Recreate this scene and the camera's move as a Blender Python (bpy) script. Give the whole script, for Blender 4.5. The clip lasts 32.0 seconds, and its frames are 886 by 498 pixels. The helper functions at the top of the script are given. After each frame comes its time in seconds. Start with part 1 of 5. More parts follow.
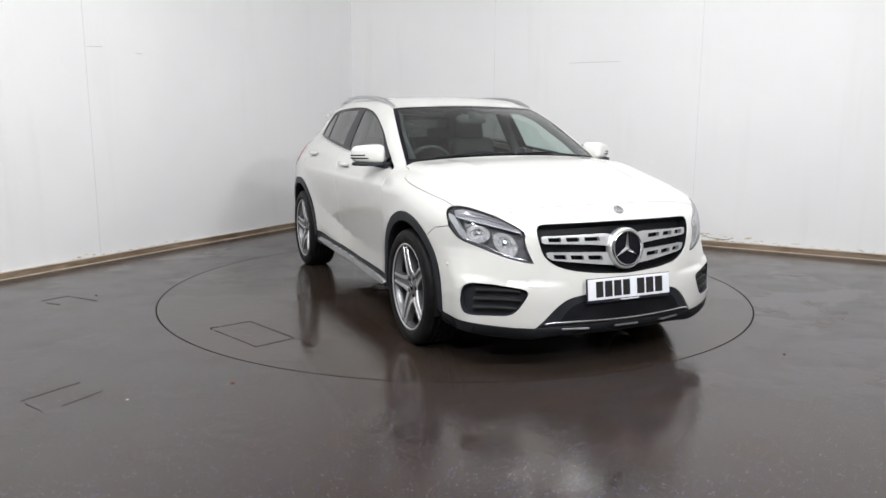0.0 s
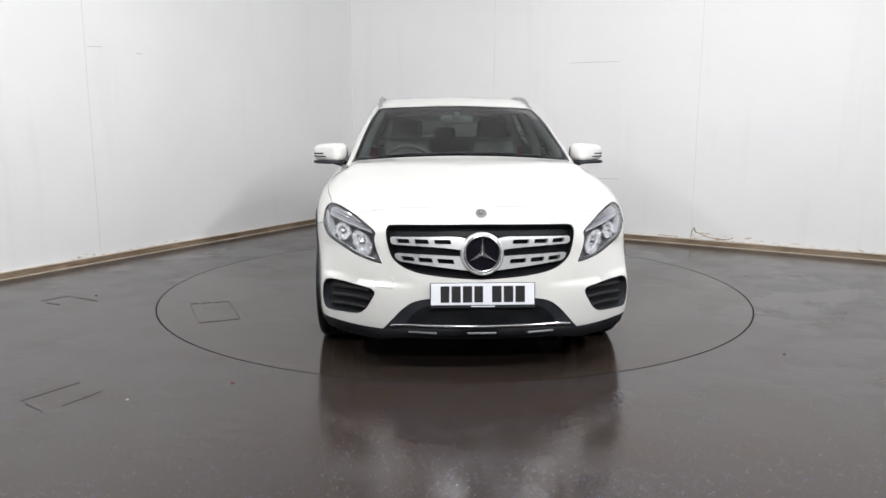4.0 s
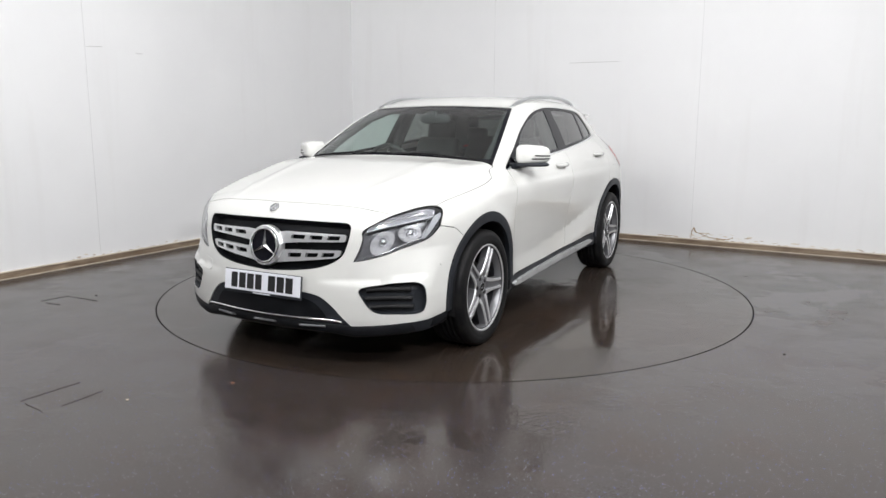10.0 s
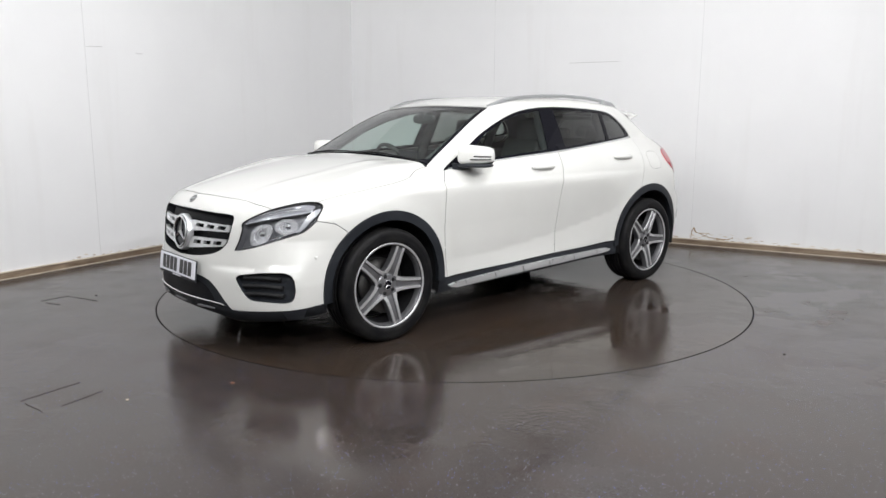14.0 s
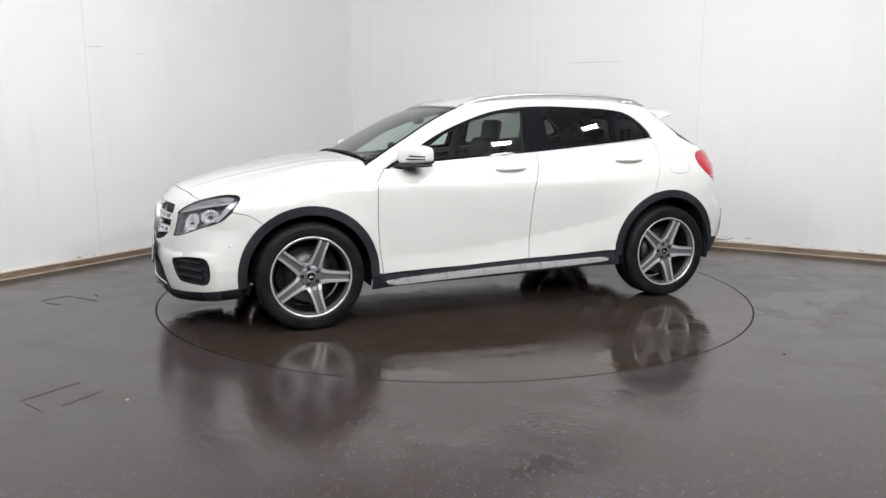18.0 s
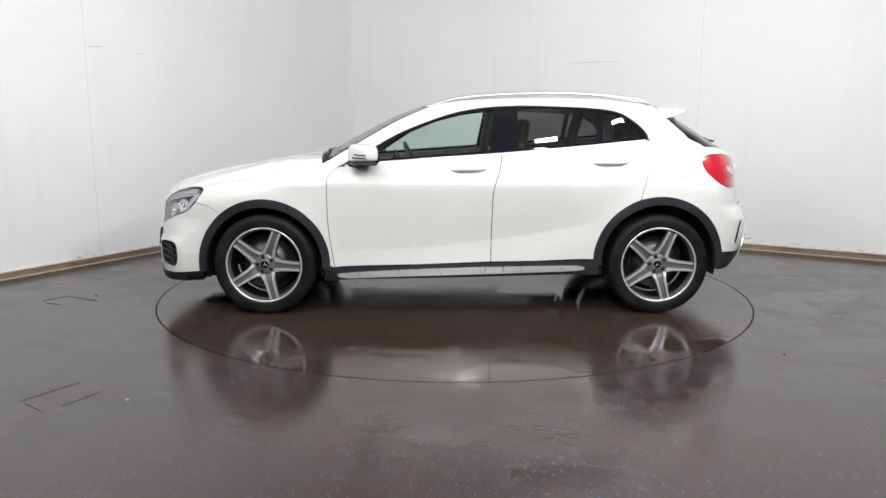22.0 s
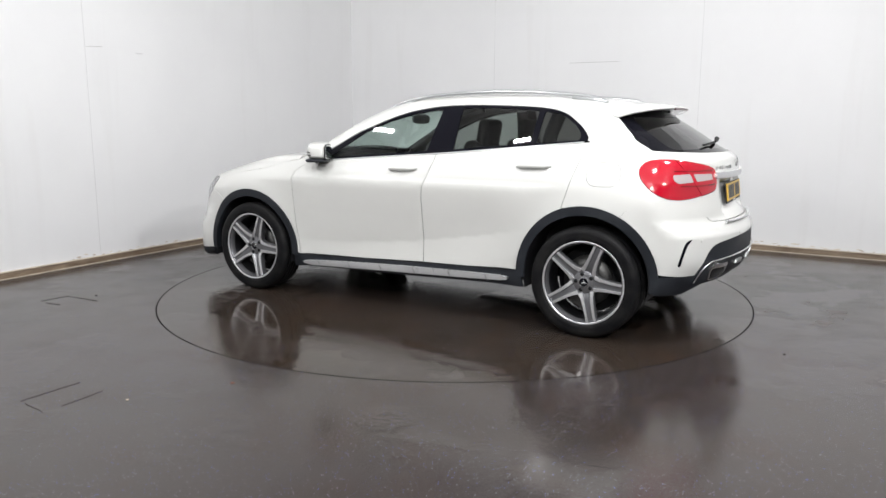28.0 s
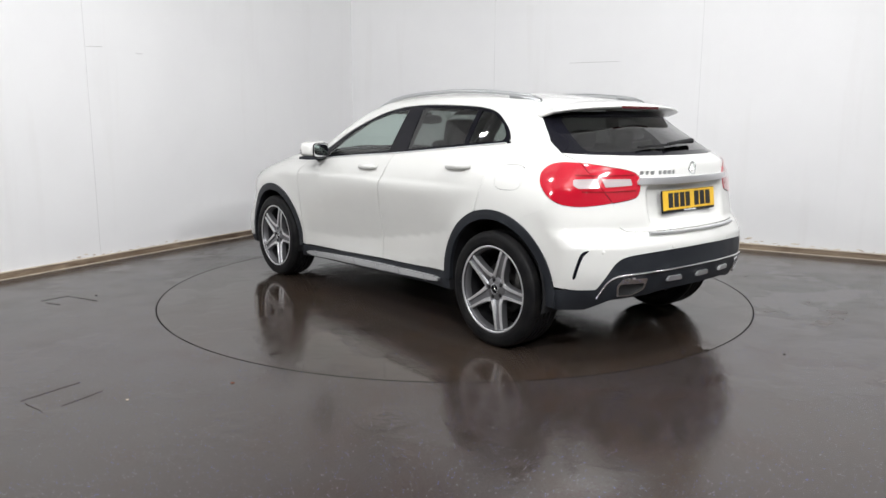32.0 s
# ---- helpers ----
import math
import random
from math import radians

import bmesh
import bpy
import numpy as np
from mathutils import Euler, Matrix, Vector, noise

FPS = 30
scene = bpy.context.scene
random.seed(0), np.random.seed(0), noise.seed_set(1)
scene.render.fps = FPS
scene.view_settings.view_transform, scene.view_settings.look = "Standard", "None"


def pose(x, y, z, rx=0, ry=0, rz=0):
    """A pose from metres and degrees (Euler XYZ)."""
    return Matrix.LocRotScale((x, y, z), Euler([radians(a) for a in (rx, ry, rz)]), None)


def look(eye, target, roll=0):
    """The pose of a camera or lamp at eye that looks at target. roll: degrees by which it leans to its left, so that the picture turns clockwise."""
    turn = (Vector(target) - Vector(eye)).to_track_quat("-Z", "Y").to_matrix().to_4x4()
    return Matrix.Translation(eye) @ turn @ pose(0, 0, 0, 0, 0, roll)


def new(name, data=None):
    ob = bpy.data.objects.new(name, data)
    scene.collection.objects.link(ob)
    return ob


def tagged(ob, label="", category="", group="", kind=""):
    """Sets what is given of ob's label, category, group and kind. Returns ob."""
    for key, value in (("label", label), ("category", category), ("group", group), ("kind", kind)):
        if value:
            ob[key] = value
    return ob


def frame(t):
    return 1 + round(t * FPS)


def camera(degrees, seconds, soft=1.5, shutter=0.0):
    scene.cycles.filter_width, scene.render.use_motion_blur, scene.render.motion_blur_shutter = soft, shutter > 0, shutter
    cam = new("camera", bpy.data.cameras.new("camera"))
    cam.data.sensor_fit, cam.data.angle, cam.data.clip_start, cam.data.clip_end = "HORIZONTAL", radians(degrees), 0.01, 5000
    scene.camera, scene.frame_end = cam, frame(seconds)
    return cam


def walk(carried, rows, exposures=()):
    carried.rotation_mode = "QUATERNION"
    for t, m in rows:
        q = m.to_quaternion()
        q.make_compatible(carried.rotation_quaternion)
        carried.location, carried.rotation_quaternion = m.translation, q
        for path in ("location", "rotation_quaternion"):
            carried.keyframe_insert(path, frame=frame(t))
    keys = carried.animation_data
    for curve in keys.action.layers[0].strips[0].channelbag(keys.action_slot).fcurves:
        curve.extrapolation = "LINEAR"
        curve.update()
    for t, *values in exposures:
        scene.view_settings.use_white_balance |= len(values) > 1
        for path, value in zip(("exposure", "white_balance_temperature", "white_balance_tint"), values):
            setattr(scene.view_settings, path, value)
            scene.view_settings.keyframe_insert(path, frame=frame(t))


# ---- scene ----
cam = camera(62.08, 32.0)
CAM = pose(0, -5.8326, 1.3076, 80.226, -0.116, 0.8405)
walk(cam, [(0, CAM), (32, CAM)])

# ---- light: an enclosed studio under ceiling lamps ----
world = bpy.data.worlds.new("world")
scene.world = world
world.use_nodes = True
world.node_tree.nodes["Background"].inputs[0].default_value = (0.9, 0.95, 1.0, 1)
world.node_tree.nodes["Background"].inputs[1].default_value = 0.02
scene.view_settings.exposure = 0.0
LAMP_POWER = 43.0
CEILING = 3.8

# ---- materials ----


def material(name, color=(0.5, 0.5, 0.5), rough=0.5, metal=0.0, **more):
    m = bpy.data.materials.new(name)
    m.use_nodes = True
    b = m.node_tree.nodes["Principled BSDF"]
    b.inputs["Base Color"].default_value = (*color, 1)
    b.inputs["Roughness"].default_value = rough
    b.inputs["Metallic"].default_value = metal
    for k, v in more.items():
        b.inputs[k.replace("_", " ")].default_value = v
    return m


class Nodes:
    """Short hand for building a node tree."""

    def __init__(self, m):
        self.t = m.node_tree
        self.b = m.node_tree.nodes["Principled BSDF"]

    def add(self, kind, **values):
        n = self.t.nodes.new(kind)
        for k, v in values.items():
            if k.startswith("in_"):
                n.inputs[k[3:].replace("_", " ")].default_value = v
        return n

    def link(self, a, b):
        self.t.links.new(a, b)

    def coords(self, scale=(1, 1, 1)):
        c = self.add("ShaderNodeTexCoord")
        m = self.add("ShaderNodeMapping")
        m.inputs["Scale"].default_value = scale
        self.link(c.outputs["Object"], m.inputs["Vector"])
        return m.outputs["Vector"]

    def noise(self, vec, scale, detail=4.0, rough=0.55):
        n = self.add("ShaderNodeTexNoise", in_Scale=scale, in_Detail=detail, in_Roughness=rough)
        self.link(vec, n.inputs["Vector"])
        return n.outputs["Fac"]

    def span(self, fac, a, b, lo, hi):
        n = self.add("ShaderNodeMapRange", in_From_Min=a, in_From_Max=b, in_To_Min=lo, in_To_Max=hi)
        self.link(fac, n.inputs["Value"])
        return n.outputs["Result"]

    def mix(self, fac, a, b):
        n = self.t.nodes.new("ShaderNodeMix")
        n.data_type = "RGBA"
        for i, v in ((0, fac), (6, a), (7, b)):
            if hasattr(v, "is_linked"):
                self.link(v, n.inputs[i])
            else:
                n.inputs[i].default_value = (*v, 1) if isinstance(v, tuple) else v
        return n.outputs[2]

    def math(self, op, a, b=0.0):
        n = self.t.nodes.new("ShaderNodeMath")
        n.operation = op
        for i, v in ((0, a), (1, b)):
            if hasattr(v, "is_linked"):
                self.link(v, n.inputs[i])
            else:
                n.inputs[i].default_value = v
        return n.outputs[0]

    def bump(self, height, strength, distance):
        n = self.add("ShaderNodeBump", in_Strength=strength, in_Distance=distance)
        self.link(height, n.inputs["Height"])
        self.link(n.outputs["Normal"], self.b.inputs["Normal"])
        return n


def floor_material(name, shift, rough, wet_rough, flakes, dark, pale, level, puddles=()):
    """Dark brown resin floor with pale and blue flakes; a film of water lies on it in sharp-edged patches."""
    m = material(name, (0.03, 0.024, 0.022), 0.2)
    n = Nodes(m)
    c = n.coords()
    c.node.inputs["Location"].default_value = (shift, shift * 0.7, 0)
    big = n.noise(c, 0.55, 5.0, 0.6)
    mid = n.noise(c, 3.5, 6.0, 0.6)
    fine = n.noise(c, 70.0, 3.0)
    grit = n.noise(c, 260.0, 2.0)
    base = n.mix(n.span(big, 0.35, 0.65, 0.0, 1.0), dark, pale)
    base = n.mix(n.span(mid, 0.5, 0.75, 0.0, 0.75), base, (0.040, 0.021, 0.011))
    base = n.mix(n.span(grit, 0.45, 0.75, 0.0, 0.5), base, (0.060, 0.052, 0.050))
    for size, share, hues in flakes:
        v = n.add("ShaderNodeTexVoronoi", in_Scale=size)
        n.link(c, v.inputs["Vector"])
        pick = n.add("ShaderNodeSeparateColor")
        n.link(v.outputs["Color"], pick.inputs[0])
        dot = n.math("MULTIPLY", n.math("LESS_THAN", v.outputs["Distance"], n.span(pick.outputs[2], 0.0, 1.0, 0.09, 0.20)), n.math("GREATER_THAN", pick.outputs[0], 1.0 - share))
        base = n.mix(dot, base, n.mix(n.math("GREATER_THAN", pick.outputs[1], 0.55), *hues))
    n.link(base, n.b.inputs["Base Color"])
    # water: large patches with frayed edges, and a few named puddles
    edge = n.math("ADD", n.noise(c, 1.15, 3.0), n.math("MULTIPLY", n.math("SUBTRACT", n.noise(c, 11.0, 5.0, 0.65), 0.5), 0.22))
    film = n.span(edge, level, level + 0.035, 0.0, 1.0)
    ripple = n.math("MULTIPLY", n.noise(c, 9.0, 2.0), film)
    h = n.math("ADD", n.math("MULTIPLY", fine, 0.22), n.math("MULTIPLY", mid, 0.6))
    h = n.math("ADD", h, n.math("MULTIPLY", n.math("MULTIPLY", grit, 0.10), n.span(film, 0.0, 1.0, 1.0, 0.35)))
    h = n.math("ADD", h, n.math("MULTIPLY", ripple, 1.0))
    for x, y, size in puddles:
        away = n.t.nodes.new("ShaderNodeVectorMath")
        away.operation = "DISTANCE"
        n.link(c, away.inputs[0])
        away.inputs[1].default_value = (x, y, 0)
        inside = n.span(n.math("ADD", away.outputs["Value"], n.math("MULTIPLY", mid, size)), size, size * 1.5, 1.0, 0.0)
        h = n.math("ADD", h, n.math("MULTIPLY", n.math("MULTIPLY", n.noise(c, 34.0, 4.0), inside), 4.0))
        film = n.math("MAXIMUM", film, inside)
    dry = n.math("ADD", n.span(big, 0.4, 0.65, rough[0], rough[1]), n.span(mid, 0.4, 0.7, -0.03, 0.05))
    n.link(n.math("ADD", n.math("MULTIPLY", dry, n.math("SUBTRACT", 1.0, film)), n.math("MULTIPLY", film, wet_rough)), n.b.inputs["Roughness"])
    n.bump(h, 0.14, 0.006)
    return m


def wall_material():
    """White painted boarding, scuffed, with damp stains low down that follow their own blotches."""
    m = material("wall_paint", (0.80, 0.80, 0.80), 0.6)
    n = Nodes(m)
    c = n.coords()
    big = n.noise(c, 0.8, 5.0)
    streak = n.noise(n.coords((5.0, 5.0, 0.35)), 1.0, 5.0)
    fine = n.noise(c, 140.0, 2.0)
    base = n.mix(n.span(big, 0.3, 0.7, 0.0, 1.0), (0.755, 0.755, 0.760), (0.800, 0.800, 0.803))
    base = n.mix(n.span(streak, 0.58, 0.8, 0.0, 0.35), base, (0.69, 0.68, 0.67))
    n.link(base, n.b.inputs["Base Color"])
    n.link(n.span(big, 0.3, 0.7, 0.5, 0.7), n.b.inputs["Roughness"])
    n.bump(n.math("ADD", fine, n.math("MULTIPLY", streak, 2.0)), 0.12, 0.003)
    return m


def board_material():
    m = material("skirting_paint", (0.42, 0.35, 0.27), 0.55)
    n = Nodes(m)
    c = n.coords((1, 1, 6))
    a = n.noise(c, 3.0, 6.0, 0.65)
    b = n.noise(c, 22.0, 4.0)
    base = n.mix(n.span(a, 0.35, 0.65, 0.0, 1.0), (0.13, 0.085, 0.055), (0.30, 0.23, 0.16))
    base = n.mix(n.span(b, 0.55, 0.75, 0.0, 0.7), base, (0.11, 0.08, 0.06))
    n.link(base, n.b.inputs["Base Color"])
    n.bump(b, 0.3, 0.004)
    return m


def paint_material():
    """White car paint under clear coat."""
    m = material("white_car_paint", (0.80, 0.80, 0.77), 0.35, Coat_Weight=1.0, Coat_Roughness=0.03)
    n = Nodes(m)
    c = n.coords()
    d = n.noise(c, 2.2, 5.0)
    n.link(n.mix(n.span(d, 0.35, 0.7, 0.0, 1.0), (0.635, 0.635, 0.612), (0.610, 0.610, 0.586)), n.b.inputs["Base Color"])
    n.link(n.span(n.noise(c, 30.0), 0.3, 0.7, 0.05, 0.09), n.b.inputs["Coat Roughness"])
    return m


def rough_plastic(name, color, rough, sheen=0.5):
    m = material(name, color, rough, Specular_IOR_Level=sheen)
    n = Nodes(m)
    c = n.coords()
    f = n.noise(c, 420.0, 2.0)
    g = n.noise(c, 6.0, 4.0)
    n.link(n.span(g, 0.3, 0.7, rough - 0.08, rough + 0.1), n.b.inputs["Roughness"])
    lighter = tuple(min(1, v * 1.35 + 0.004) for v in color)
    n.link(n.mix(n.span(g, 0.4, 0.7, 0.0, 1.0), color, lighter), n.b.inputs["Base Color"])
    n.bump(f, 0.15, 0.0008)
    return m


def glass_material(name, tint, rough=0.0):
    """Tinted pane: light passes straight through, gloss by Fresnel."""
    m = bpy.data.materials.new(name)
    m.use_nodes = True
    t = m.node_tree
    t.nodes.clear()
    out = t.nodes.new("ShaderNodeOutputMaterial")
    mix = t.nodes.new("ShaderNodeMixShader")
    w = t.nodes.new("ShaderNodeLayerWeight")
    w.inputs["Blend"].default_value = 0.5
    p5 = t.nodes.new("ShaderNodeMath")
    p5.operation = "POWER"
    p5.inputs[1].default_value = 3.3
    t.links.new(w.outputs["Facing"], p5.inputs[0])
    f = t.nodes.new("ShaderNodeMath")
    f.operation = "MULTIPLY_ADD"
    f.inputs[1].default_value, f.inputs[2].default_value = 0.9, 0.05
    t.links.new(p5.outputs[0], f.inputs[0])
    tr = t.nodes.new("ShaderNodeBsdfTransparent")
    tr.inputs[0].default_value = (*tint, 1)
    gl = t.nodes.new("ShaderNodeBsdfGlossy")
    gl.inputs["Roughness"].default_value = rough
    t.links.new(f.outputs[0], mix.inputs[0])
    t.links.new(tr.outputs[0], mix.inputs[1])
    t.links.new(gl.outputs[0], mix.inputs[2])
    t.links.new(mix.outputs[0], out.inputs[0])
    return m


def tyre_material():
    m = material("tyre_rubber", (0.018, 0.018, 0.019), 0.6, Specular_IOR_Level=0.11)
    n = Nodes(m)
    c = n.coords()
    d = n.noise(c, 9.0, 5.0)
    n.link(n.mix(n.span(d, 0.4, 0.7, 0.0, 1.0), (0.007, 0.007, 0.008), (0.016, 0.0155, 0.015)), n.b.inputs["Base Color"])
    n.link(n.span(d, 0.3, 0.7, 0.38, 0.62), n.b.inputs["Roughness"])
    n.bump(n.noise(c, 160.0, 2.0), 0.2, 0.001)
    return m


def metal_material(name, color, rough):
    m = material(name, color, rough, 1.0)
    n = Nodes(m)
    c = n.coords()
    n.link(n.span(n.noise(c, 40.0, 4.0), 0.3, 0.7, rough * 0.75, rough * 1.3), n.b.inputs["Roughness"])
    return m


FLAKE_HUES = ((0.42, 0.45, 0.58), (0.14, 0.20, 0.64))
FLOOR = floor_material("resin_floor", 0.0, (0.17, 0.26), 0.13, ((120.0, 0.36, FLAKE_HUES),), (0.033, 0.024, 0.020), (0.042, 0.036, 0.036), 0.56, ((0.42, -2.72, 0.26), (-0.30, -2.72, 0.16), (0.75, -2.45, 0.16)))
TABLE = floor_material("turntable_floor", 7.3, (0.14, 0.20), 0.055, ((150.0, 0.10, FLAKE_HUES),), (0.032, 0.021, 0.014), (0.035, 0.028, 0.024), 0.50)
WALL, BOARD = wall_material(), board_material()
PAINT = paint_material()
CLAD = rough_plastic("black_cladding", (0.013, 0.015, 0.019), 0.5, 0.30)
GLOSS_BLACK = material("gloss_black", (0.006, 0.006, 0.009), 0.04, Specular_IOR_Level=0.13)
DARK = rough_plastic("dark_plastic", (0.010, 0.010, 0.011), 0.6, 0.25)
CHROME = metal_material("chrome", (0.88, 0.89, 0.90), 0.12)
RAIL = material("anodised_rail", (0.52, 0.53, 0.54), 0.32, 0.85)
SATIN = material("satin_silver", (0.76, 0.77, 0.78), 0.36, 0.85)
GLASS = glass_material("green_tint_glass", (0.78, 0.88, 0.84))
SMOKED = glass_material("smoked_glass", (0.30, 0.31, 0.30))
CLEAR = glass_material("clear_lens", (0.95, 0.96, 0.97))
TYRE = tyre_material()
RIM = material("machined_alloy", (0.62, 0.62, 0.63), 0.36, 0.70)
RIM_DARK = material("titanium_grey_alloy", (0.20, 0.20, 0.21), 0.38, 0.70)
BARREL = metal_material("dark_barrel", (0.07, 0.07, 0.075), 0.5)
STEP = material("polished_step", (0.74, 0.75, 0.76), 0.24, 0.55)
DARK_GLASS = glass_material("dark_rear_glass", (0.09, 0.094, 0.092))
LAMP_GREY = material("lamp_bezel", (0.22, 0.22, 0.235), 0.28, 0.35)
REFLECTOR = material("reflector_chrome", (0.86, 0.86, 0.88), 0.12, 0.55)
INTAKE = rough_plastic("intake_black", (0.005, 0.0055, 0.007), 0.5, 0.15)
DISC = metal_material("brake_steel", (0.12, 0.118, 0.115), 0.45)
RED = material("red_lens", (0.42, 0.004, 0.018), 0.10, Coat_Weight=1.0, Coat_Roughness=0.02)
DEEP_RED = material("deep_red_lens", (0.20, 0.003, 0.006), 0.10, Coat_Weight=1.0, Coat_Roughness=0.02)
LENS_WHITE = material("clear_white_lens", (0.56, 0.50, 0.50), 0.10, 0.35, Coat_Weight=1.0)
CABIN = rough_plastic("cabin_trim", (0.030, 0.030, 0.032), 0.65)
FABRIC = rough_plastic("seat_leather", (0.022, 0.021, 0.021), 0.5)
LINING = rough_plastic("grey_headlining", (0.13, 0.13, 0.125), 0.8)
PLATE_WHITE = material("plate_white", (0.72, 0.73, 0.78), 0.35)
PLATE_YELLOW = material("plate_yellow", (0.72, 0.44, 0.03), 0.35)
INK = material("plate_ink", (0.012, 0.012, 0.013), 0.4)
GAP = material("dark_gap", (0.006, 0.006, 0.006), 0.8)
LAMP_FACE = material("lamp_diffuser", (0.9, 0.9, 0.9), 0.5, Emission_Color=(1, 0.985, 0.96, 1), Emission_Strength=48.0)
LAMP_BODY = material("lamp_housing", (0.7, 0.7, 0.7), 0.4)
# ---- mesh helpers ----


def mesh(name, verts, faces, mat, smooth=True):
    me = bpy.data.meshes.new(name)
    me.from_pydata([tuple(map(float, v[:3])) for v in verts], [], [tuple(map(int, f)) for f in faces])
    me.materials.append(mat)
    if smooth:
        me.polygons.foreach_set("use_smooth", [True] * len(me.polygons))
    me.update()
    if smooth and len(verts[0]) == 6:
        me.normals_split_custom_set_from_vertices([tuple(map(float, v[3:])) for v in verts])
    return me


def thing(name, label, category, group=""):
    return tagged(new(name), label, category, group)


def put(name, data, parent=None, label=""):
    ob = new(name, data)
    ob.parent = parent
    if label:
        ob["label"] = label
    return ob


def part(name, bm, mat, parent, label="", smooth=False):
    me = bpy.data.meshes.new(name)
    bm.normal_update()
    bm.to_mesh(me)
    bm.free()
    me.materials.append(mat)
    if smooth:
        me.polygons.foreach_set("use_smooth", [True] * len(me.polygons))
    return put(name, me, parent, label)


def box(size, at=(0, 0, 0), bevel=0.0, turn=None, segments=2):
    """A bevelled block as a bmesh."""
    bm = bmesh.new()
    bmesh.ops.create_cube(bm, size=1)
    bmesh.ops.scale(bm, vec=size, verts=bm.verts)
    if bevel:
        bmesh.ops.bevel(bm, geom=bm.edges[:], offset=bevel, segments=segments, affect="EDGES", profile=0.6)
    m = Matrix.Translation(at)
    if turn is not None:
        m = m @ turn
    bmesh.ops.transform(bm, matrix=m, verts=bm.verts)
    return bm


def lathe(profile, steps=48, axis="y"):
    """Turn (radius, along) points round the axis."""
    vs, fs = [], []
    n = len(profile)
    for i in range(steps):
        a = 2 * math.pi * i / steps
        for r, y in profile:
            p = (r * math.cos(a), y, r * math.sin(a)) if axis == "y" else (r * math.cos(a), r * math.sin(a), y)
            vs.append(p)
    for i in range(steps):
        j = (i + 1) % steps
        for k in range(n - 1):
            q = (i * n + k, i * n + k + 1, j * n + k + 1, j * n + k)
            fs.append(q if axis == "y" else q[::-1])
    return vs, fs


def prism(outline, depth, mat, name, smooth=False):
    """An outline in (x, y), extruded along z from 0 to depth."""
    n = len(outline)
    vs = [(x, y, 0) for x, y in outline] + [(x, y, depth) for x, y in outline]
    fs = [tuple(range(n))[::-1], tuple(range(n, 2 * n))] + [(i, (i + 1) % n, n + (i + 1) % n, n + i) for i in range(n)]
    return mesh(name, vs, fs, mat, smooth)


def spline(*q, n=6, closed=False):
    """A smooth run of 2D points through q."""
    q = [np.array(p, float) for p in q]
    out = []
    m = len(q)
    for i in range(m if closed else m - 1):
        p0 = q[(i - 1) % m] if closed or i else q[0]
        p1, p2 = q[i], q[(i + 1) % m]
        p3 = q[(i + 2) % m] if closed or i + 2 < m else q[-1]
        for k in range(n):
            t = k / n
            out.append(0.5 * (2 * p1 + (p2 - p0) * t + (2 * p0 - 5 * p1 + 4 * p2 - p3) * t * t + (3 * p1 - 3 * p2 + p3 - p0) * t ** 3))
    if not closed:
        out.append(q[-1])
    return [tuple(p) for p in out]


def tube(points, radius, sides=8):
    """A round bar along points; radius may be one number or one per point."""
    pts = [Vector(p) for p in points]
    vs, fs = [], []
    for i, p in enumerate(pts):
        t = (pts[min(i + 1, len(pts) - 1)] - pts[max(i - 1, 0)]).normalized()
        a = t.cross(Vector((0.03, 0.02, 1))).normalized()
        b = t.cross(a)
        r = radius[i] if isinstance(radius, (list, tuple)) else radius
        for k in range(sides):
            w = 2 * math.pi * k / sides
            vs.append(p + a * (r * math.cos(w)) + b * (r * math.sin(w)))
    for i in range(len(pts) - 1):
        for k in range(sides):
            fs.append((i * sides + k, i * sides + (k + 1) % sides, (i + 1) * sides + (k + 1) % sides, (i + 1) * sides + k))
    fs.append(tuple(range(sides)))
    fs.append(tuple(range((len(pts) - 1) * sides, len(pts) * sides))[::-1])
    return vs, fs


# ---- the studio: a corner of two white walls, a dark floor, a turntable ----
CORNER = Vector((-1.396, 4.474, 0))
ALONG_R, ALONG_L = Vector((0.8619, -0.5070, 0)), Vector((-0.4818, -0.8763, 0))
ROOM_R, ROOM_L = 11.0, 13.0
TABLE_R = 2.244
CORNERS = [CORNER, CORNER + ALONG_R * ROOM_R, CORNER + ALONG_R * ROOM_R + ALONG_L * ROOM_L, CORNER + ALONG_L * ROOM_L]


def slab(name, a, b, inward, z0, z1, thick, mat):
    """A wall from a to b, its face on the line a-b, its thickness behind it."""
    out = -inward * thick
    vs = []
    for z in (z0, z1):
        for q in (a, b, b + out, a + out):
            vs.append((q.x, q.y, z))
    fs = [(0, 3, 2, 1), (4, 5, 6, 7), (0, 1, 5, 4), (1, 2, 6, 5), (2, 3, 7, 6), (3, 0, 4, 7)]
    return mesh(name, vs, fs, mat, False)


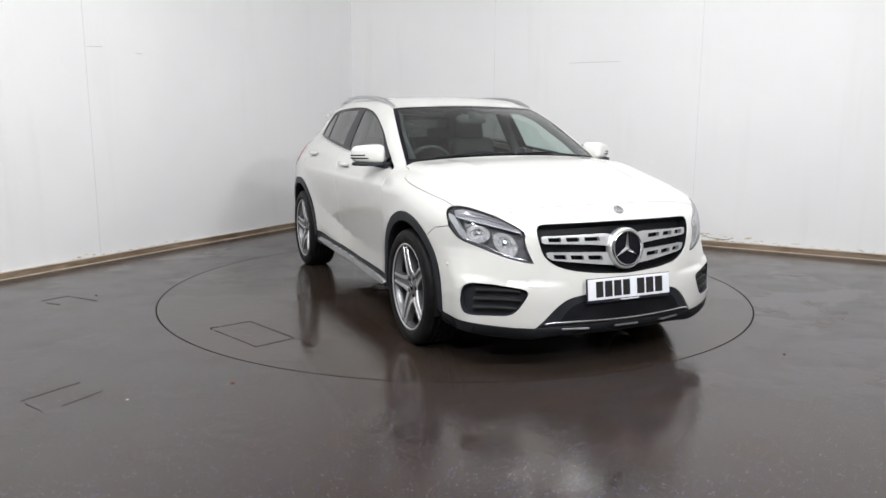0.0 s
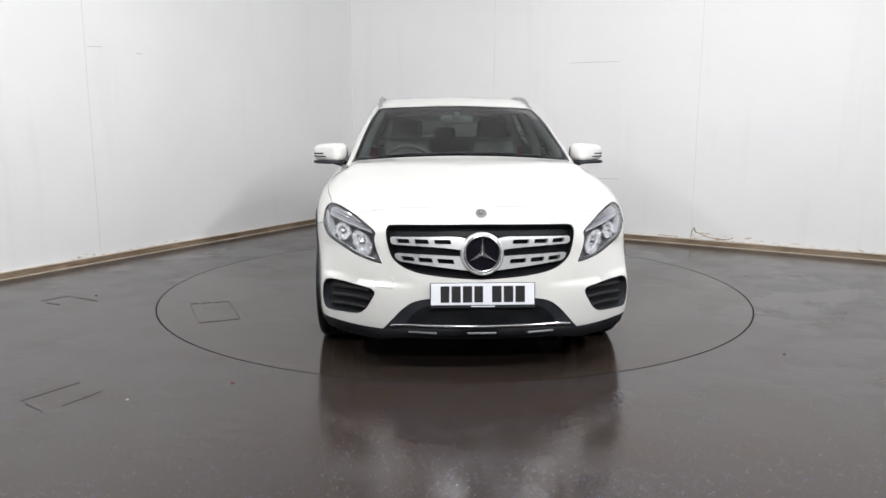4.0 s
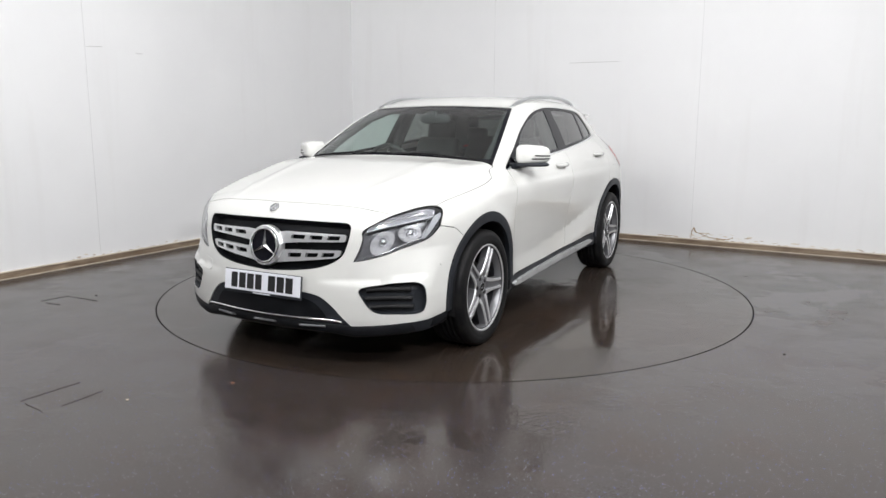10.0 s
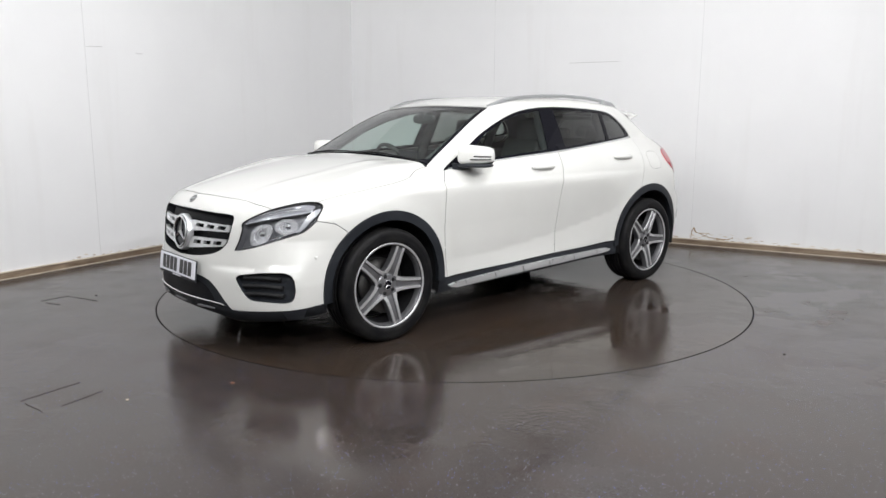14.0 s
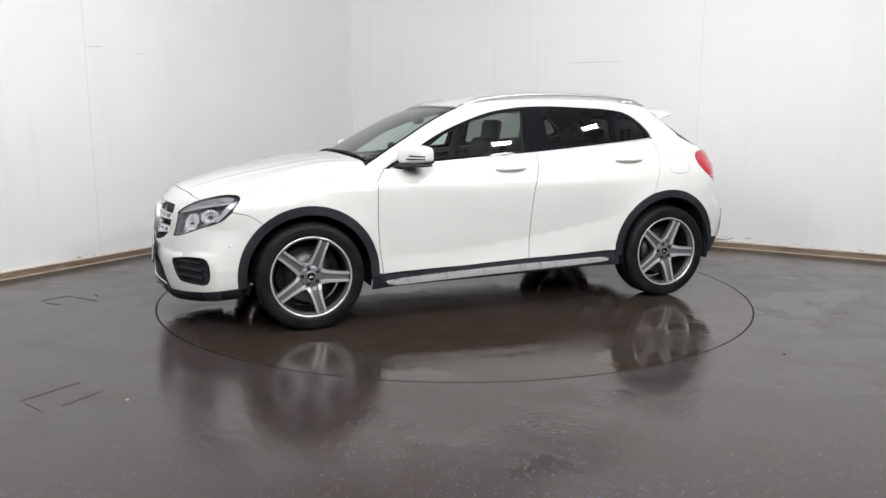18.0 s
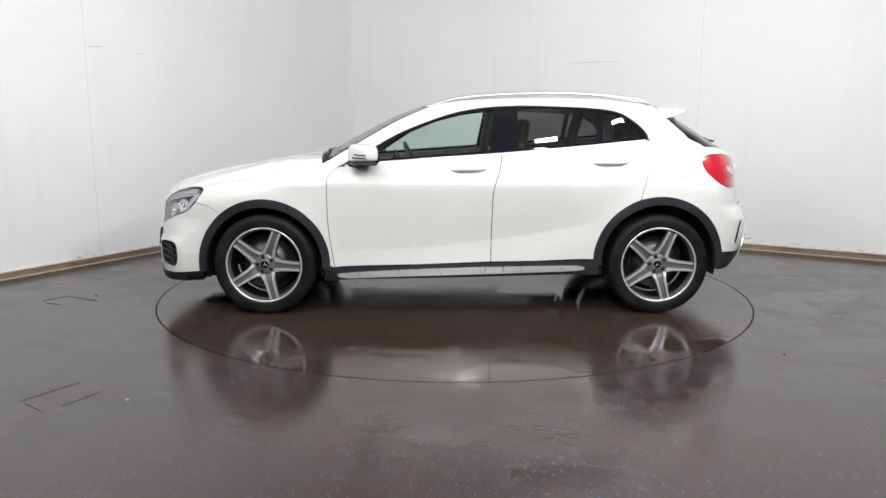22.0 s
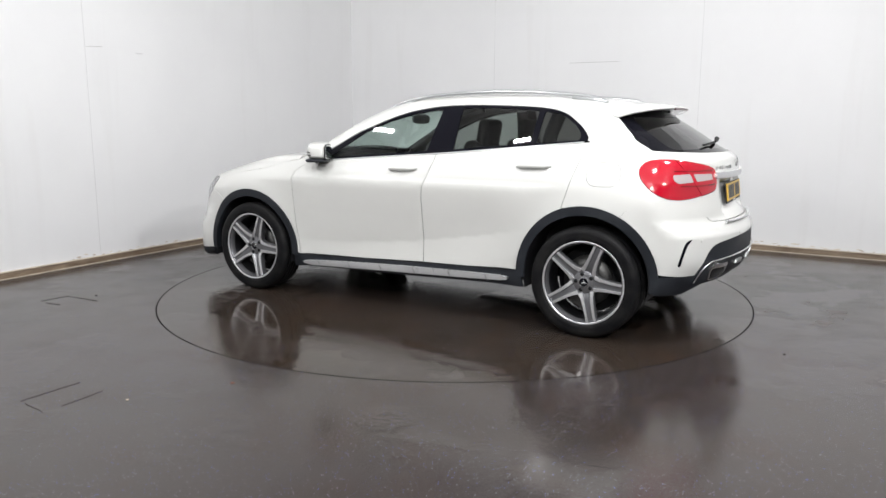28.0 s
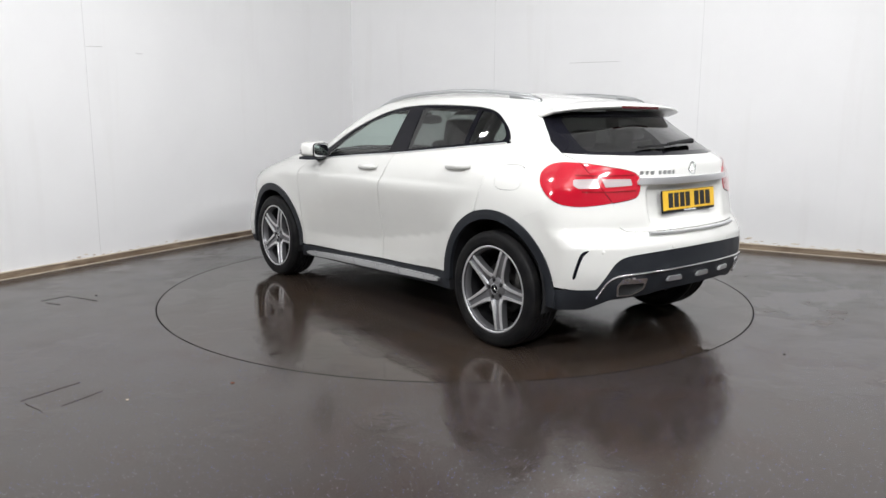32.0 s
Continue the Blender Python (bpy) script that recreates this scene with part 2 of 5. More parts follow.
middle = sum(CORNERS, Vector()) / 4
for i, nm in enumerate(("wall_north_east", "wall_south_east", "wall_south_west", "wall_north_west")):
    a, b = CORNERS[i], CORNERS[(i + 1) % 4]
    d = (b - a).normalized()
    inward = Vector((-d.y, d.x, 0))
    if inward.dot(middle - a) < 0:
        inward = -inward
    tagged(put(nm, slab(nm, a - d * 0.2, b + d * 0.2, inward, 0, CEILING, 0.2, WALL)), "white painted studio wall, scuffed near the floor", "wall", kind="structure")
    # skirting: a weathered timber board with a pale top edge and a thin bead at the floor
    sk = tagged(put("baseboard", slab("baseboard", a, b, inward, 0.0, 0.063, 0.001, BOARD)), "weathered brown timber skirting board", "skirting", kind="structure")
    bm = bmesh.new()
    for z0, z1, w0, w1 in ((0.0, 0.009, 0.030, 0.026), (0.009, 0.053, 0.018, 0.018), (0.053, 0.062, 0.024, 0.016)):
        q = [a + inward * 0.0, b + inward * 0.0]
        vs = [bm.verts.new((p.x + inward.x * w, p.y + inward.y * w, z)) for z, w in ((z0, w0), (z1, w1)) for p in q]
        vs += [bm.verts.new((p.x, p.y, z)) for z in (z0, z1) for p in q]
        for f in ((0, 1, 3, 2), (2, 3, 7, 6), (0, 4, 5, 1)):
            bm.faces.new([vs[k] for k in f])
    bmesh.ops.recalc_face_normals(bm, faces=bm.faces[:])
    me = bpy.data.meshes.new("baseboard")
    bm.to_mesh(me)
    bm.free()
    me.materials.append(BOARD)
    sk.data = me

ceil_vs = [(p.x, p.y, z) for z in (CEILING, CEILING + 0.2) for p in CORNERS]
tagged(put("ceiling", mesh("ceiling", ceil_vs, [(0, 1, 2, 3), (7, 6, 5, 4), (0, 4, 5, 1), (1, 5, 6, 2), (2, 6, 7, 3), (3, 7, 4, 0)], WALL, False)),
       "plain white studio ceiling", "ceiling", kind="structure")

# floor with a round hole for the turntable
steps = 180
ring = [(TABLE_R + 0.010) * Vector((math.cos(2 * math.pi * i / steps), math.sin(2 * math.pi * i / steps), 0)) for i in range(steps)]
bm = bmesh.new()
inner = [bm.verts.new(p) for p in ring]
outer = []
for p in ring:
    d = p.normalized()
    best = 1e9
    for i in range(4):
        a, e = CORNERS[i], CORNERS[(i + 1) % 4] - CORNERS[i]
        den = d.x * e.y - d.y * e.x
        if abs(den) > 1e-9:
            s = (a.x * e.y - a.y * e.x) / den
            if s > 0:
                best = min(best, s)
    outer.append(bm.verts.new(d * (best + 0.15)))
for i in range(steps):
    j = (i + 1) % steps
    bm.faces.new((inner[i], outer[i], outer[j], inner[j]))
tagged(part("floor", bm, FLOOR, None), "dark brown wet resin floor with pale flakes", "floor", kind="structure")
pit_vs, pit_fs = lathe([(TABLE_R + 0.0102, -0.001), (TABLE_R + 0.0102, -0.05), (0.001, -0.05)], 180, "z")
tagged(put("turntable_pit", mesh("turntable_pit", pit_vs, pit_fs, GAP)), "dark pit below the turntable", "pit", kind="structure")

# turntable
table = thing("turntable", "round dark resin turntable set flush in the floor", "turntable")
tv, tf = lathe([(0.0005, 0.0), (0.8, 0.0), (1.6, 0.0), (TABLE_R, 0.0)], 180, "z")
rv, rf = lathe([(TABLE_R, -0.0005), (TABLE_R, -0.04), (0.0005, -0.04)], 180, "z")
put("deck_rim", mesh("deck_rim", rv, [f[::-1] for f in rf], GAP, False), table)
put("turntable_deck", mesh("turntable_deck", tv, [f[::-1] for f in tf], TABLE, False), table)


line_rng = random.Random(11)
SEAM = material("floor_seam", (0.025, 0.020, 0.018), 0.32)


def frame_line(corners, width, mat, name, parent, z=0.0045):
    """Thin bars along the edges of a cover let into the floor."""
    for i in range(len(corners) - 1):
        a, b = Vector((*corners[i], 0)), Vector((*corners[i + 1], 0))
        d = b - a
        turned = math.atan2(d.y, d.x)
        t = 0.0
        while t < 1.0:
            w = min(1.0 - t, line_rng.uniform(0.10, 0.34))
            mid = a + d * (t + w / 2) + Vector((-d.y, d.x, 0)).normalized() * line_rng.uniform(-0.002, 0.002)
            bm = box((d.length * w, width * line_rng.uniform(0.25, 0.55), 0.003), (0, 0, 0), 0.0006, None, 1)
            bmesh.ops.transform(bm, matrix=Matrix.Translation(mid + Vector((0, 0, z - 0.0022))) @ Matrix.Rotation(turned + line_rng.uniform(-0.012, 0.012), 4, "Z"), verts=bm.verts)
            part(name, bm, mat, parent)
            t += w + line_rng.choice((0.0, 0.0, 0.0, 0.0, 0.05))


frame_line([(0.52, -1.95), (0.45, -1.69), (0.95, -1.50), (1.04, -1.75), (0.52, -1.95)], 0.003, SEAM, "cover_edge", table)
hatch = thing("floor_hatch", "thin broken outline of an access cover in the floor", "hatch", "floor covers")
frame_line([(-3.043, -0.583), (-2.918, -0.419)], 0.004, SEAM, "cover_edge", hatch)
frame_line([(-2.977, -0.634), (-2.843, -0.698)], 0.004, SEAM, "cover_edge", hatch)
frame_line([(-2.904, -0.437), (-2.631, -0.574)], 0.004, SEAM, "cover_edge", hatch)
hatch = thing("floor_hatch", "thin broken outline of an access cover in the floor", "hatch", "floor covers")
frame_line([(-2.051, -2.543), (-1.894, -2.286)], 0.003, SEAM, "cover_edge", hatch)
frame_line([(-2.011, -2.571), (-1.868, -2.678)], 0.003, SEAM, "cover_edge", hatch)
frame_line([(-1.823, -2.602), (-1.724, -2.403)], 0.003, SEAM, "cover_edge", hatch)


# ceiling lamps: flat panels with a pale housing
def ceiling_lamp(x, y, turn, length=1.2, width=0.3, power=1.0):
    lamp = thing("ceiling_lamp", "white rectangular ceiling lamp, lit", "lamp", "ceiling lamps")
    lamp.matrix_basis = look((x, y, 3.35), (0.35 * x, 0.6, 0.9)) @ pose(0, 0, 0, 0, 0, turn)
    part("housing", box((length + 0.04, width + 0.04, 0.05), (0, 0, 0.03), 0.01), LAMP_BODY, lamp)
    part("diffuser", box((length, width, 0.012), (0, 0, 0.0), 0.003), LAMP_FACE, lamp)
    for sx in (-0.4, 0.4):
        part("bracket", box((0.016, 0.05, 0.08), (sx * length, 0, 0.07), 0.002), LAMP_BODY, lamp)
    rod = box((0.022, 0.022, CEILING - 3.35), (x, y, (CEILING + 3.352) / 2), 0.003)
    rod.transform(lamp.matrix_basis.inverted())
    part("rod", rod, LAMP_BODY, lamp)
    data = bpy.data.lights.new("lamp_light", "AREA")
    data.shape, data.size, data.size_y, data.energy = "RECTANGLE", length, width, LAMP_POWER * power
    data.color = (0.985, 0.99, 1.0)
    ob = put("lamp_light", data, lamp)
    ob.location = (0, 0, -0.02)


for x, y, pw in ((-2.9, -0.85, 0.36), (-1.45, -2.3, 0.60), (1.15, -2.6, 0.64), (2.2, -2.0, 0.60), (3.2, -1.15, 0.31),
                 (-3.3, -4.6, 1.30), (0.1, -5.0, 1.75), (3.0, -4.9, 2.30), (0.4, -7.6, 1.9)):
    ceiling_lamp(x, y, 0, 0.27, 0.09, pw)


# marks on the walls: board joints, scratches and peeling paint
def wall_frame(way):
    """The pose of a wall: x along it from the corner, y up, z out of it."""
    out = Vector((-way.y, way.x, 0))
    if out.dot(middle - CORNER) < 0:
        out = -out
    m = Matrix((way, Vector((0, 0, 1)), out)).transposed().to_4x4()
    return Matrix.Translation(CORNER) @ m


def wall_bar(name, way, a, b, width, mat, label, category):
    d = Vector((b[0] - a[0], b[1] - a[1], 0))
    ob = tagged(part(name, box((d.length, width, 0.003), (0, 0, 0.0012), 0.0006, None, 1), mat, None), label, category, "marks on the walls")
    ob.matrix_basis = wall_frame(way) @ Matrix.Translation(((a[0] + b[0]) / 2, (a[1] + b[1]) / 2, 0)) @ Matrix.Rotation(math.atan2(d.y, d.x), 4, "Z")


WALL_JOINTS = ((ALONG_L, 4.010), (ALONG_R, 2.188), (ALONG_R, 4.618))
SCRATCHES = ((ALONG_L, (3.997, 1.977), (3.837, 1.986)), (ALONG_L, (3.473, 1.954), (3.396, 1.955)), (ALONG_R, (3.155, 1.979), (3.733, 1.975)), (ALONG_R, (3.557, 0.675), (3.789, 0.678)), (ALONG_R, (3.386, 0.503), (3.731, 0.515)))
PEELS = ((ALONG_R, 4.616, 5.320, 0.07, 34), (ALONG_R, 5.320, 6.449, 0.03, 16), (ALONG_L, 2.989, 4.343, 0.03, 18))
BEAD = rough_plastic("worn_bead_paint", (0.50, 0.43, 0.35), 0.6)
LITTER = material("brown_leaf", (0.15, 0.06, 0.035), 0.7)
JOINT = material("wall_joint", (0.62, 0.62, 0.62), 0.7)
SCRATCH = material("wall_scratch", (0.40, 0.39, 0.38), 0.7)
PEEL = material("peeled_plaster", (0.66, 0.60, 0.51), 0.8)
DAMP = material("damp_plaster", (0.46, 0.39, 0.31), 0.85)
for way, s in WALL_JOINTS:
    wall_bar("wall_joint", way, (s, 0.068), (s, CEILING - 0.02), 0.004, JOINT, "thin vertical joint between white wall boards", "joint")
for way, a, b in SCRATCHES:
    wall_bar("wall_scratch", way, a, b, 0.004, SCRATCH, "thin grey scratch in the white wall paint", "scratch")
rng = random.Random(5)
for way, s0, s1, high, count in PEELS:
    for i in range(count):
        s, z = s0 + (s1 - s0) * (i + rng.random()) / count, 0.066 + high * rng.random() ** 2.2
        w, h = rng.uniform(0.008, 0.05), rng.uniform(0.002, 0.009)
        n = 9
        outline = [(w * math.cos(2 * math.pi * k / n) * rng.uniform(0.5, 1), h * math.sin(2 * math.pi * k / n) * rng.uniform(0.5, 1)) for k in range(n)]
        ob = tagged(put("paint_flake", prism(outline, rng.uniform(0.0015, 0.005), PEEL if rng.random() < 0.6 else DAMP, "paint_flake")), "peeling plaster flake above the skirting", "flake", "marks on the walls")
        ob.matrix_basis = wall_frame(way) @ Matrix.Translation((s, z, 0.0)) @ Matrix.Rotation(rng.uniform(-0.25, 0.25), 4, "Z")
# cracks where the plaster has broken away above the skirting
CRACK = rough_plastic("bare_brown_plaster", (0.34, 0.25, 0.16), 0.85)
for line, r in ((((4.615, 0.070), (4.619, 0.096), (4.630, 0.152), (4.648, 0.189), (4.664, 0.141), (4.704, 0.131), (4.737, 0.118), (4.771, 0.108), (4.821, 0.091), (4.879, 0.086), (4.937, 0.078), (5.013, 0.088), (5.050, 0.104)), 0.0055),
                (((4.771, 0.108), (4.789, 0.134), (4.819, 0.124)), 0.0045), (((4.26, 0.074), (4.31, 0.080), (4.36, 0.072), (4.42, 0.079), (4.49, 0.074)), 0.004)):
    pts = [(s + rng.uniform(-0.004, 0.004), z + rng.uniform(-0.003, 0.003), 0.0) for s, z in spline(*line, n=3)]
    tv, tf = tube(pts, [r * rng.uniform(0.4, 1.5) for _ in pts], 6)
    ob = tagged(put("wall_crack", mesh("wall_crack", [(v[0], v[1], max(v[2] * 0.4, -0.001)) for v in tv], tf, CRACK)), "brown crack in the white plaster above the skirting", "crack", "marks on the walls")
    ob.matrix_basis = wall_frame(ALONG_R)
# white beads along the skirting's edges
for i in (0, 3):
    a, b = CORNERS[i], CORNERS[(i + 1) % 4]
    d = (b - a).normalized()
    inward = Vector((-d.y, d.x, 0))
    if inward.dot(middle - a) < 0:
        inward = -inward
    for z0, z1, w in ((0.001, 0.008, 0.033), (0.056, 0.064, 0.026)):
        tagged(put("trim", slab("trim", a + inward * w, b + inward * w, inward, z0, z1, w, BEAD)), "pale worn bead on the skirting", "trim", kind="structure")
# small litter on the floor
for x, y, r, mat in ((-1.12, -2.28, 0.012, LITTER), (-1.55, -2.52, 0.008, BEAD), (-2.72, -0.4, 0.010, GAP), (1.9, -1.75, 0.009, GAP)):
    n = 7
    outline = [(r * math.cos(2 * math.pi * k / n) * rng.uniform(0.5, 1.2), r * math.sin(2 * math.pi * k / n) * rng.uniform(0.4, 1)) for k in range(n)]
    ob = tagged(put("floor_speck", prism(outline, 0.003, mat, "floor_speck")), "small speck of litter on the dark floor", "litter", "specks on the floor")
    ob.location = (x, y, 0.0005)
# ---- the car's body: one smooth implicit form, from which every panel is cut ----
# x forward from the middle of the wheelbase, y to the car's left, z up
from mathutils.geometry import delaunay_2d_cdt

WB, HUB, HUB_Y = 1.3495, 0.343, 0.80


def curve(*pairs):
    """A smooth profile through (x, value) pairs, as a function."""
    xs = np.array([p[0] for p in pairs], float)
    ys = np.array([p[1] for p in pairs], float)
    d = np.diff(ys) / np.diff(xs)
    m = np.concatenate([[d[0]], np.where(d[:-1] * d[1:] > 0, 2 * d[:-1] * d[1:] / (d[:-1] + d[1:] + 1e-12), 0), [d[-1]]])

    def value(x):
        x = np.clip(np.asarray(x, float), xs[0], xs[-1])
        i = np.clip(np.searchsorted(xs, x) - 1, 0, len(xs) - 2)
        h = xs[i + 1] - xs[i]
        t = (x - xs[i]) / h
        return ((1 + 2 * t) * (1 - t) ** 2 * ys[i] + t * (1 - t) ** 2 * h * m[i] + t * t * (3 - 2 * t) * ys[i + 1] + t * t * (t - 1) * h * m[i + 1])

    return value


def smax(a, b, k):
    h = np.maximum(k - np.abs(a - b), 0) / k
    return np.maximum(a, b) + h * h * k * 0.25


TOP = curve((-2.2, 1.36), (-1.75, 1.405), (-1.45, 1.445), (-1.2, 1.475), (-0.8, 1.508), (-0.4, 1.515), (0.0, 1.497), (0.15, 1.471), (0.288, 1.432), (0.48, 1.362), (0.737, 1.232),
            (0.90, 1.146), (1.0, 1.094), (1.06, 1.083), (1.227, 1.064), (1.6, 1.006), (1.865, 0.953), (2.07, 0.895), (2.18, 0.852), (2.28, 0.77))
FRONT = curve((0.18, 2.18), (0.24, 2.25), (0.30, 2.262), (0.40, 2.265), (0.5, 2.258), (0.62, 2.242), (0.75, 2.222), (0.85, 2.192), (0.95, 2.12), (1.1, 2.00))
REAR = curve((0.20, -1.98), (0.30, -2.08), (0.40, -2.135), (0.52, -2.168), (0.64, -2.165), (0.705, -2.132), (0.74, -2.098), (0.80, -2.085), (0.93, -2.062), (1.02, -2.058), (1.075, -2.048),
             (1.105, -2.022), (1.14, -1.960), (1.25, -1.800), (1.35, -1.640), (1.45, -1.48), (1.55, -1.32))
SIDE = curve((0.18, 0.825), (0.24, 0.853), (0.32, 0.870), (0.42, 0.874), (0.55, 0.885), (0.70, 0.897), (0.82, 0.902), (0.90, 0.900))
BELT_Y = curve((-2.0, 0.60), (-1.7, 0.655), (-1.3, 0.712), (-1.0, 0.755), (-0.6, 0.780), (0.0, 0.796), (0.4, 0.797), (0.85, 0.778), (1.2, 0.76), (2.2, 0.70))


CREASE = curve((-1.1, 0.675), (-0.566, 0.568), (-0.252, 0.520), (0.054, 0.481), (0.462, 0.451), (0.9, 0.445))


def belt(x):
    return 1.085 - 0.075 * np.clip(x, -1.5, 0.9) - 0.085 * np.clip((x - 1.0) / 0.8, 0, 1) ** 2


def side_y(x, z):
    b = belt(x)
    yb = BELT_Y(x)
    zs = 0.90 - 0.17 * np.clip((x - 0.95) / 0.8, 0, 1) ** 1.5 - 0.10 * np.clip((-x - 1.2) / 0.5, 0, 1)
    q = np.clip((z - zs) / (b - zs), 0, 1)
    low = SIDE(np.minimum(z, 0.90)) - (0.90 - yb) * q ** (2.1 - 0.5 * np.exp(-(x / 0.95) ** 6))
    t = np.maximum(z - b, 0)
    up = yb - 0.44 * t - 0.22 * t * t
    y = np.where(z < b, low, up)
    body = np.clip((b - z) / 0.12, 0, 1)
    y = y - np.where(x > 0, 0.16 - 0.09 * np.clip((0.62 - z) / 0.2, 0, 1), 0.13) * np.maximum(np.abs(x) - 1.3, 0) ** 2 * body
    fade = np.exp(-(x / 0.95) ** 6)
    y = y - 0.012 * fade * np.clip((0.85 - z) / 0.2, 0, 1)
    # shoulder line, and the hollow that ends in the rising lower crease of the doors
    y = y + 0.006 * np.tanh((0.915 - z) / 0.014) * np.exp(-((z - 0.915) / 0.09) ** 2) * np.exp(-(x / 1.2) ** 8)
    zc = CREASE(x)
    fold = np.where(z > zc, np.clip((0.915 - z) / (0.915 - zc), 0, 1) ** 1.25, np.clip(1 - (zc - z) / 0.17, 0, 1))
    y = y - (0.020 - 0.010 * np.clip((x - 0.1) / 0.6, 0, 1)) * fade * fold
    for wx in (WB, -WB):
        r = np.sqrt((x - wx) ** 2 + (z - HUB) ** 2)
        y = y + 0.010 * np.exp(-((r - 0.44) / 0.07) ** 2)
    return y


def solid(p):
    """Below zero inside the car, above zero outside."""
    x, y, z = p[:, 0], np.abs(p[:, 1]), p[:, 2]
    deck, nose = np.clip((x - 0.95) / 0.25, 0, 1), np.clip((x - 1.3) / 0.6, 0, 1)
    top = z - (TOP(x + 0.15 * y * y * np.clip((x + 0.2) / 0.4, 0, 1) * (1 - 0.7 * deck + 0.9 * nose)) - (0.060 - 0.030 * deck + 0.085 * nose + 0.018 * np.clip((0.28 - x) / 0.3, 0, 1)) * y * y)
    ridge = np.exp(-((y - 0.44 - 0.10 * (1.6 - x)) / 0.035) ** 2) * np.clip((x - 1.02) / 0.15, 0, 1) * np.clip((2.08 - x) / 0.25, 0, 1)
    g = smax(y - side_y(x, z), top - 0.006 * ridge, 0.075)
    low = np.clip((0.66 - z) / 0.2, 0, 1)
    f = x - (FRONT(z) - 0.26 * y ** 2 - (0.40 - 0.16 * low) * y ** 4)
    up = np.clip((z - 0.95) / 0.15, 0, 1)
    r = (REAR(z) + (0.25 + 0.08 * up + 0.14 * np.clip((z - 1.12) / 0.15, 0, 1)) * y ** 2 + (0.19 + 0.10 * up) * y ** 4) - x
    # the hollow for the rear number plate, and the step above the corner slits
    r = r + 0.042 / ((1 + np.exp((y - 0.36) / 0.008)) * (1 + np.exp((0.765 - z) / 0.012)) * (1 + np.exp((z - 0.958) / 0.005)))
    r = r + 0.010 * 0.5 * (1 + np.tanh((z - 0.655) / 0.007)) * np.clip(1 - (z - 0.655) / 0.12, 0, 1) * np.clip((y - 0.35) / 0.2, 0, 1) * np.clip((0.86 - y) / 0.06, 0, 1)
    # the bumper steps back above the corner vents
    zb = 0.485 + 0.12 * np.maximum(y - 0.55, 0)
    f = f + 0.018 * 0.5 * (1 + np.tanh((z - zb) / 0.006)) * np.clip(1 - (z - zb) / 0.20, 0, 1) * np.clip((y - 0.33) / 0.15, 0, 1) * np.clip((0.86 - y) / 0.08, 0, 1)
    h = smax(smax(g, f, 0.10 - 0.05 * low), r, 0.07)
    return smax(h, 0.19 - z, 0.03)


def shoot(o, d, far=2.6, steps=36):
    """Where rays from inside the car leave it."""
    o, d = np.asarray(o, float), np.asarray(d, float)
    lo = np.zeros(len(o))
    hi = np.full(len(o), far)
    done = np.zeros(len(o), bool)
    for s in np.linspace(0, far, steps)[1:]:
        out = solid(o + d * s) > 0
        hi = np.where(out & ~done, s, hi)
        lo = np.where(~out & ~done, s, lo)
        done |= out
    for _ in range(17):
        mid = (lo + hi) / 2
        out = solid(o + d * mid[:, None]) > 0
        hi, lo = np.where(out, mid, hi), np.where(out, lo, mid)
    return o + d * ((lo + hi) / 2)[:, None]


def normal_at(p):
    e = 0.004
    g = np.stack([solid(p + np.eye(3)[i] * e) - solid(p - np.eye(3)[i] * e) for i in range(3)], 1)
    return g / (np.linalg.norm(g, axis=1)[:, None] + 1e-12)


# points on the surface, named by the two coordinates seen from the side, front, rear and top
def on_side(*q):
    return list(shoot([(x, 0, z) for x, z in q], [(0, 1, 0)] * len(q)))


def on_front(*q):
    return list(shoot([(1.0, y, z) for y, z in q], [(1, 0, 0)] * len(q)))


def on_rear(*q):
    return list(shoot([(-1.0, y, z) for y, z in q], [(-1, 0, 0)] * len(q)))


def on_top(*q):
    return list(shoot([(x, y, 0.72) for x, y in q], [(0, 0, 1)] * len(q)))


class Barrel:
    """Unrolls the flanks, bonnet and roof round an axis along the car."""

    @staticmethod
    def flat(p):
        return np.stack([p[:, 0], np.arctan2(p[:, 2] - 0.70, p[:, 1]) * 0.8], 1)

    @staticmethod
    def lift(q):
        a = q[:, 1] / 0.8
        o = np.stack([q[:, 0], 0 * a, 0 * a + 0.70], 1)
        return shoot(o, np.stack([0 * a, np.cos(a), np.sin(a)], 1))


class Nose:
    """Unrolls the front round an upright axis."""
    at, way = 1.2, 1

    @classmethod
    def flat(cls, p):
        return np.stack([np.arctan2(p[:, 1], cls.way * (p[:, 0] - cls.at)), p[:, 2]], 1)

    @classmethod
    def lift(cls, q):
        a = q[:, 0]
        o = np.stack([0 * a + cls.at, 0 * a, q[:, 1]], 1)
        return shoot(o, np.stack([cls.way * np.cos(a), np.sin(a), 0 * a], 1))


class Dome:
    """Unrolls the bonnet from a point below it."""

    @staticmethod
    def flat(p):
        return 0.42 * (p[:, :2] - (1.4, 0)) / (p[:, 2:] - 0.5)

    @staticmethod
    def lift(q):
        d = np.concatenate([q / 0.42, np.ones((len(q), 1))], 1)
        d /= np.linalg.norm(d, axis=1)[:, None]
        return shoot(np.array([(1.4, 0, 0.5)] * len(q)), d)


class Tail(Nose):
    at, way = -1.1, -1


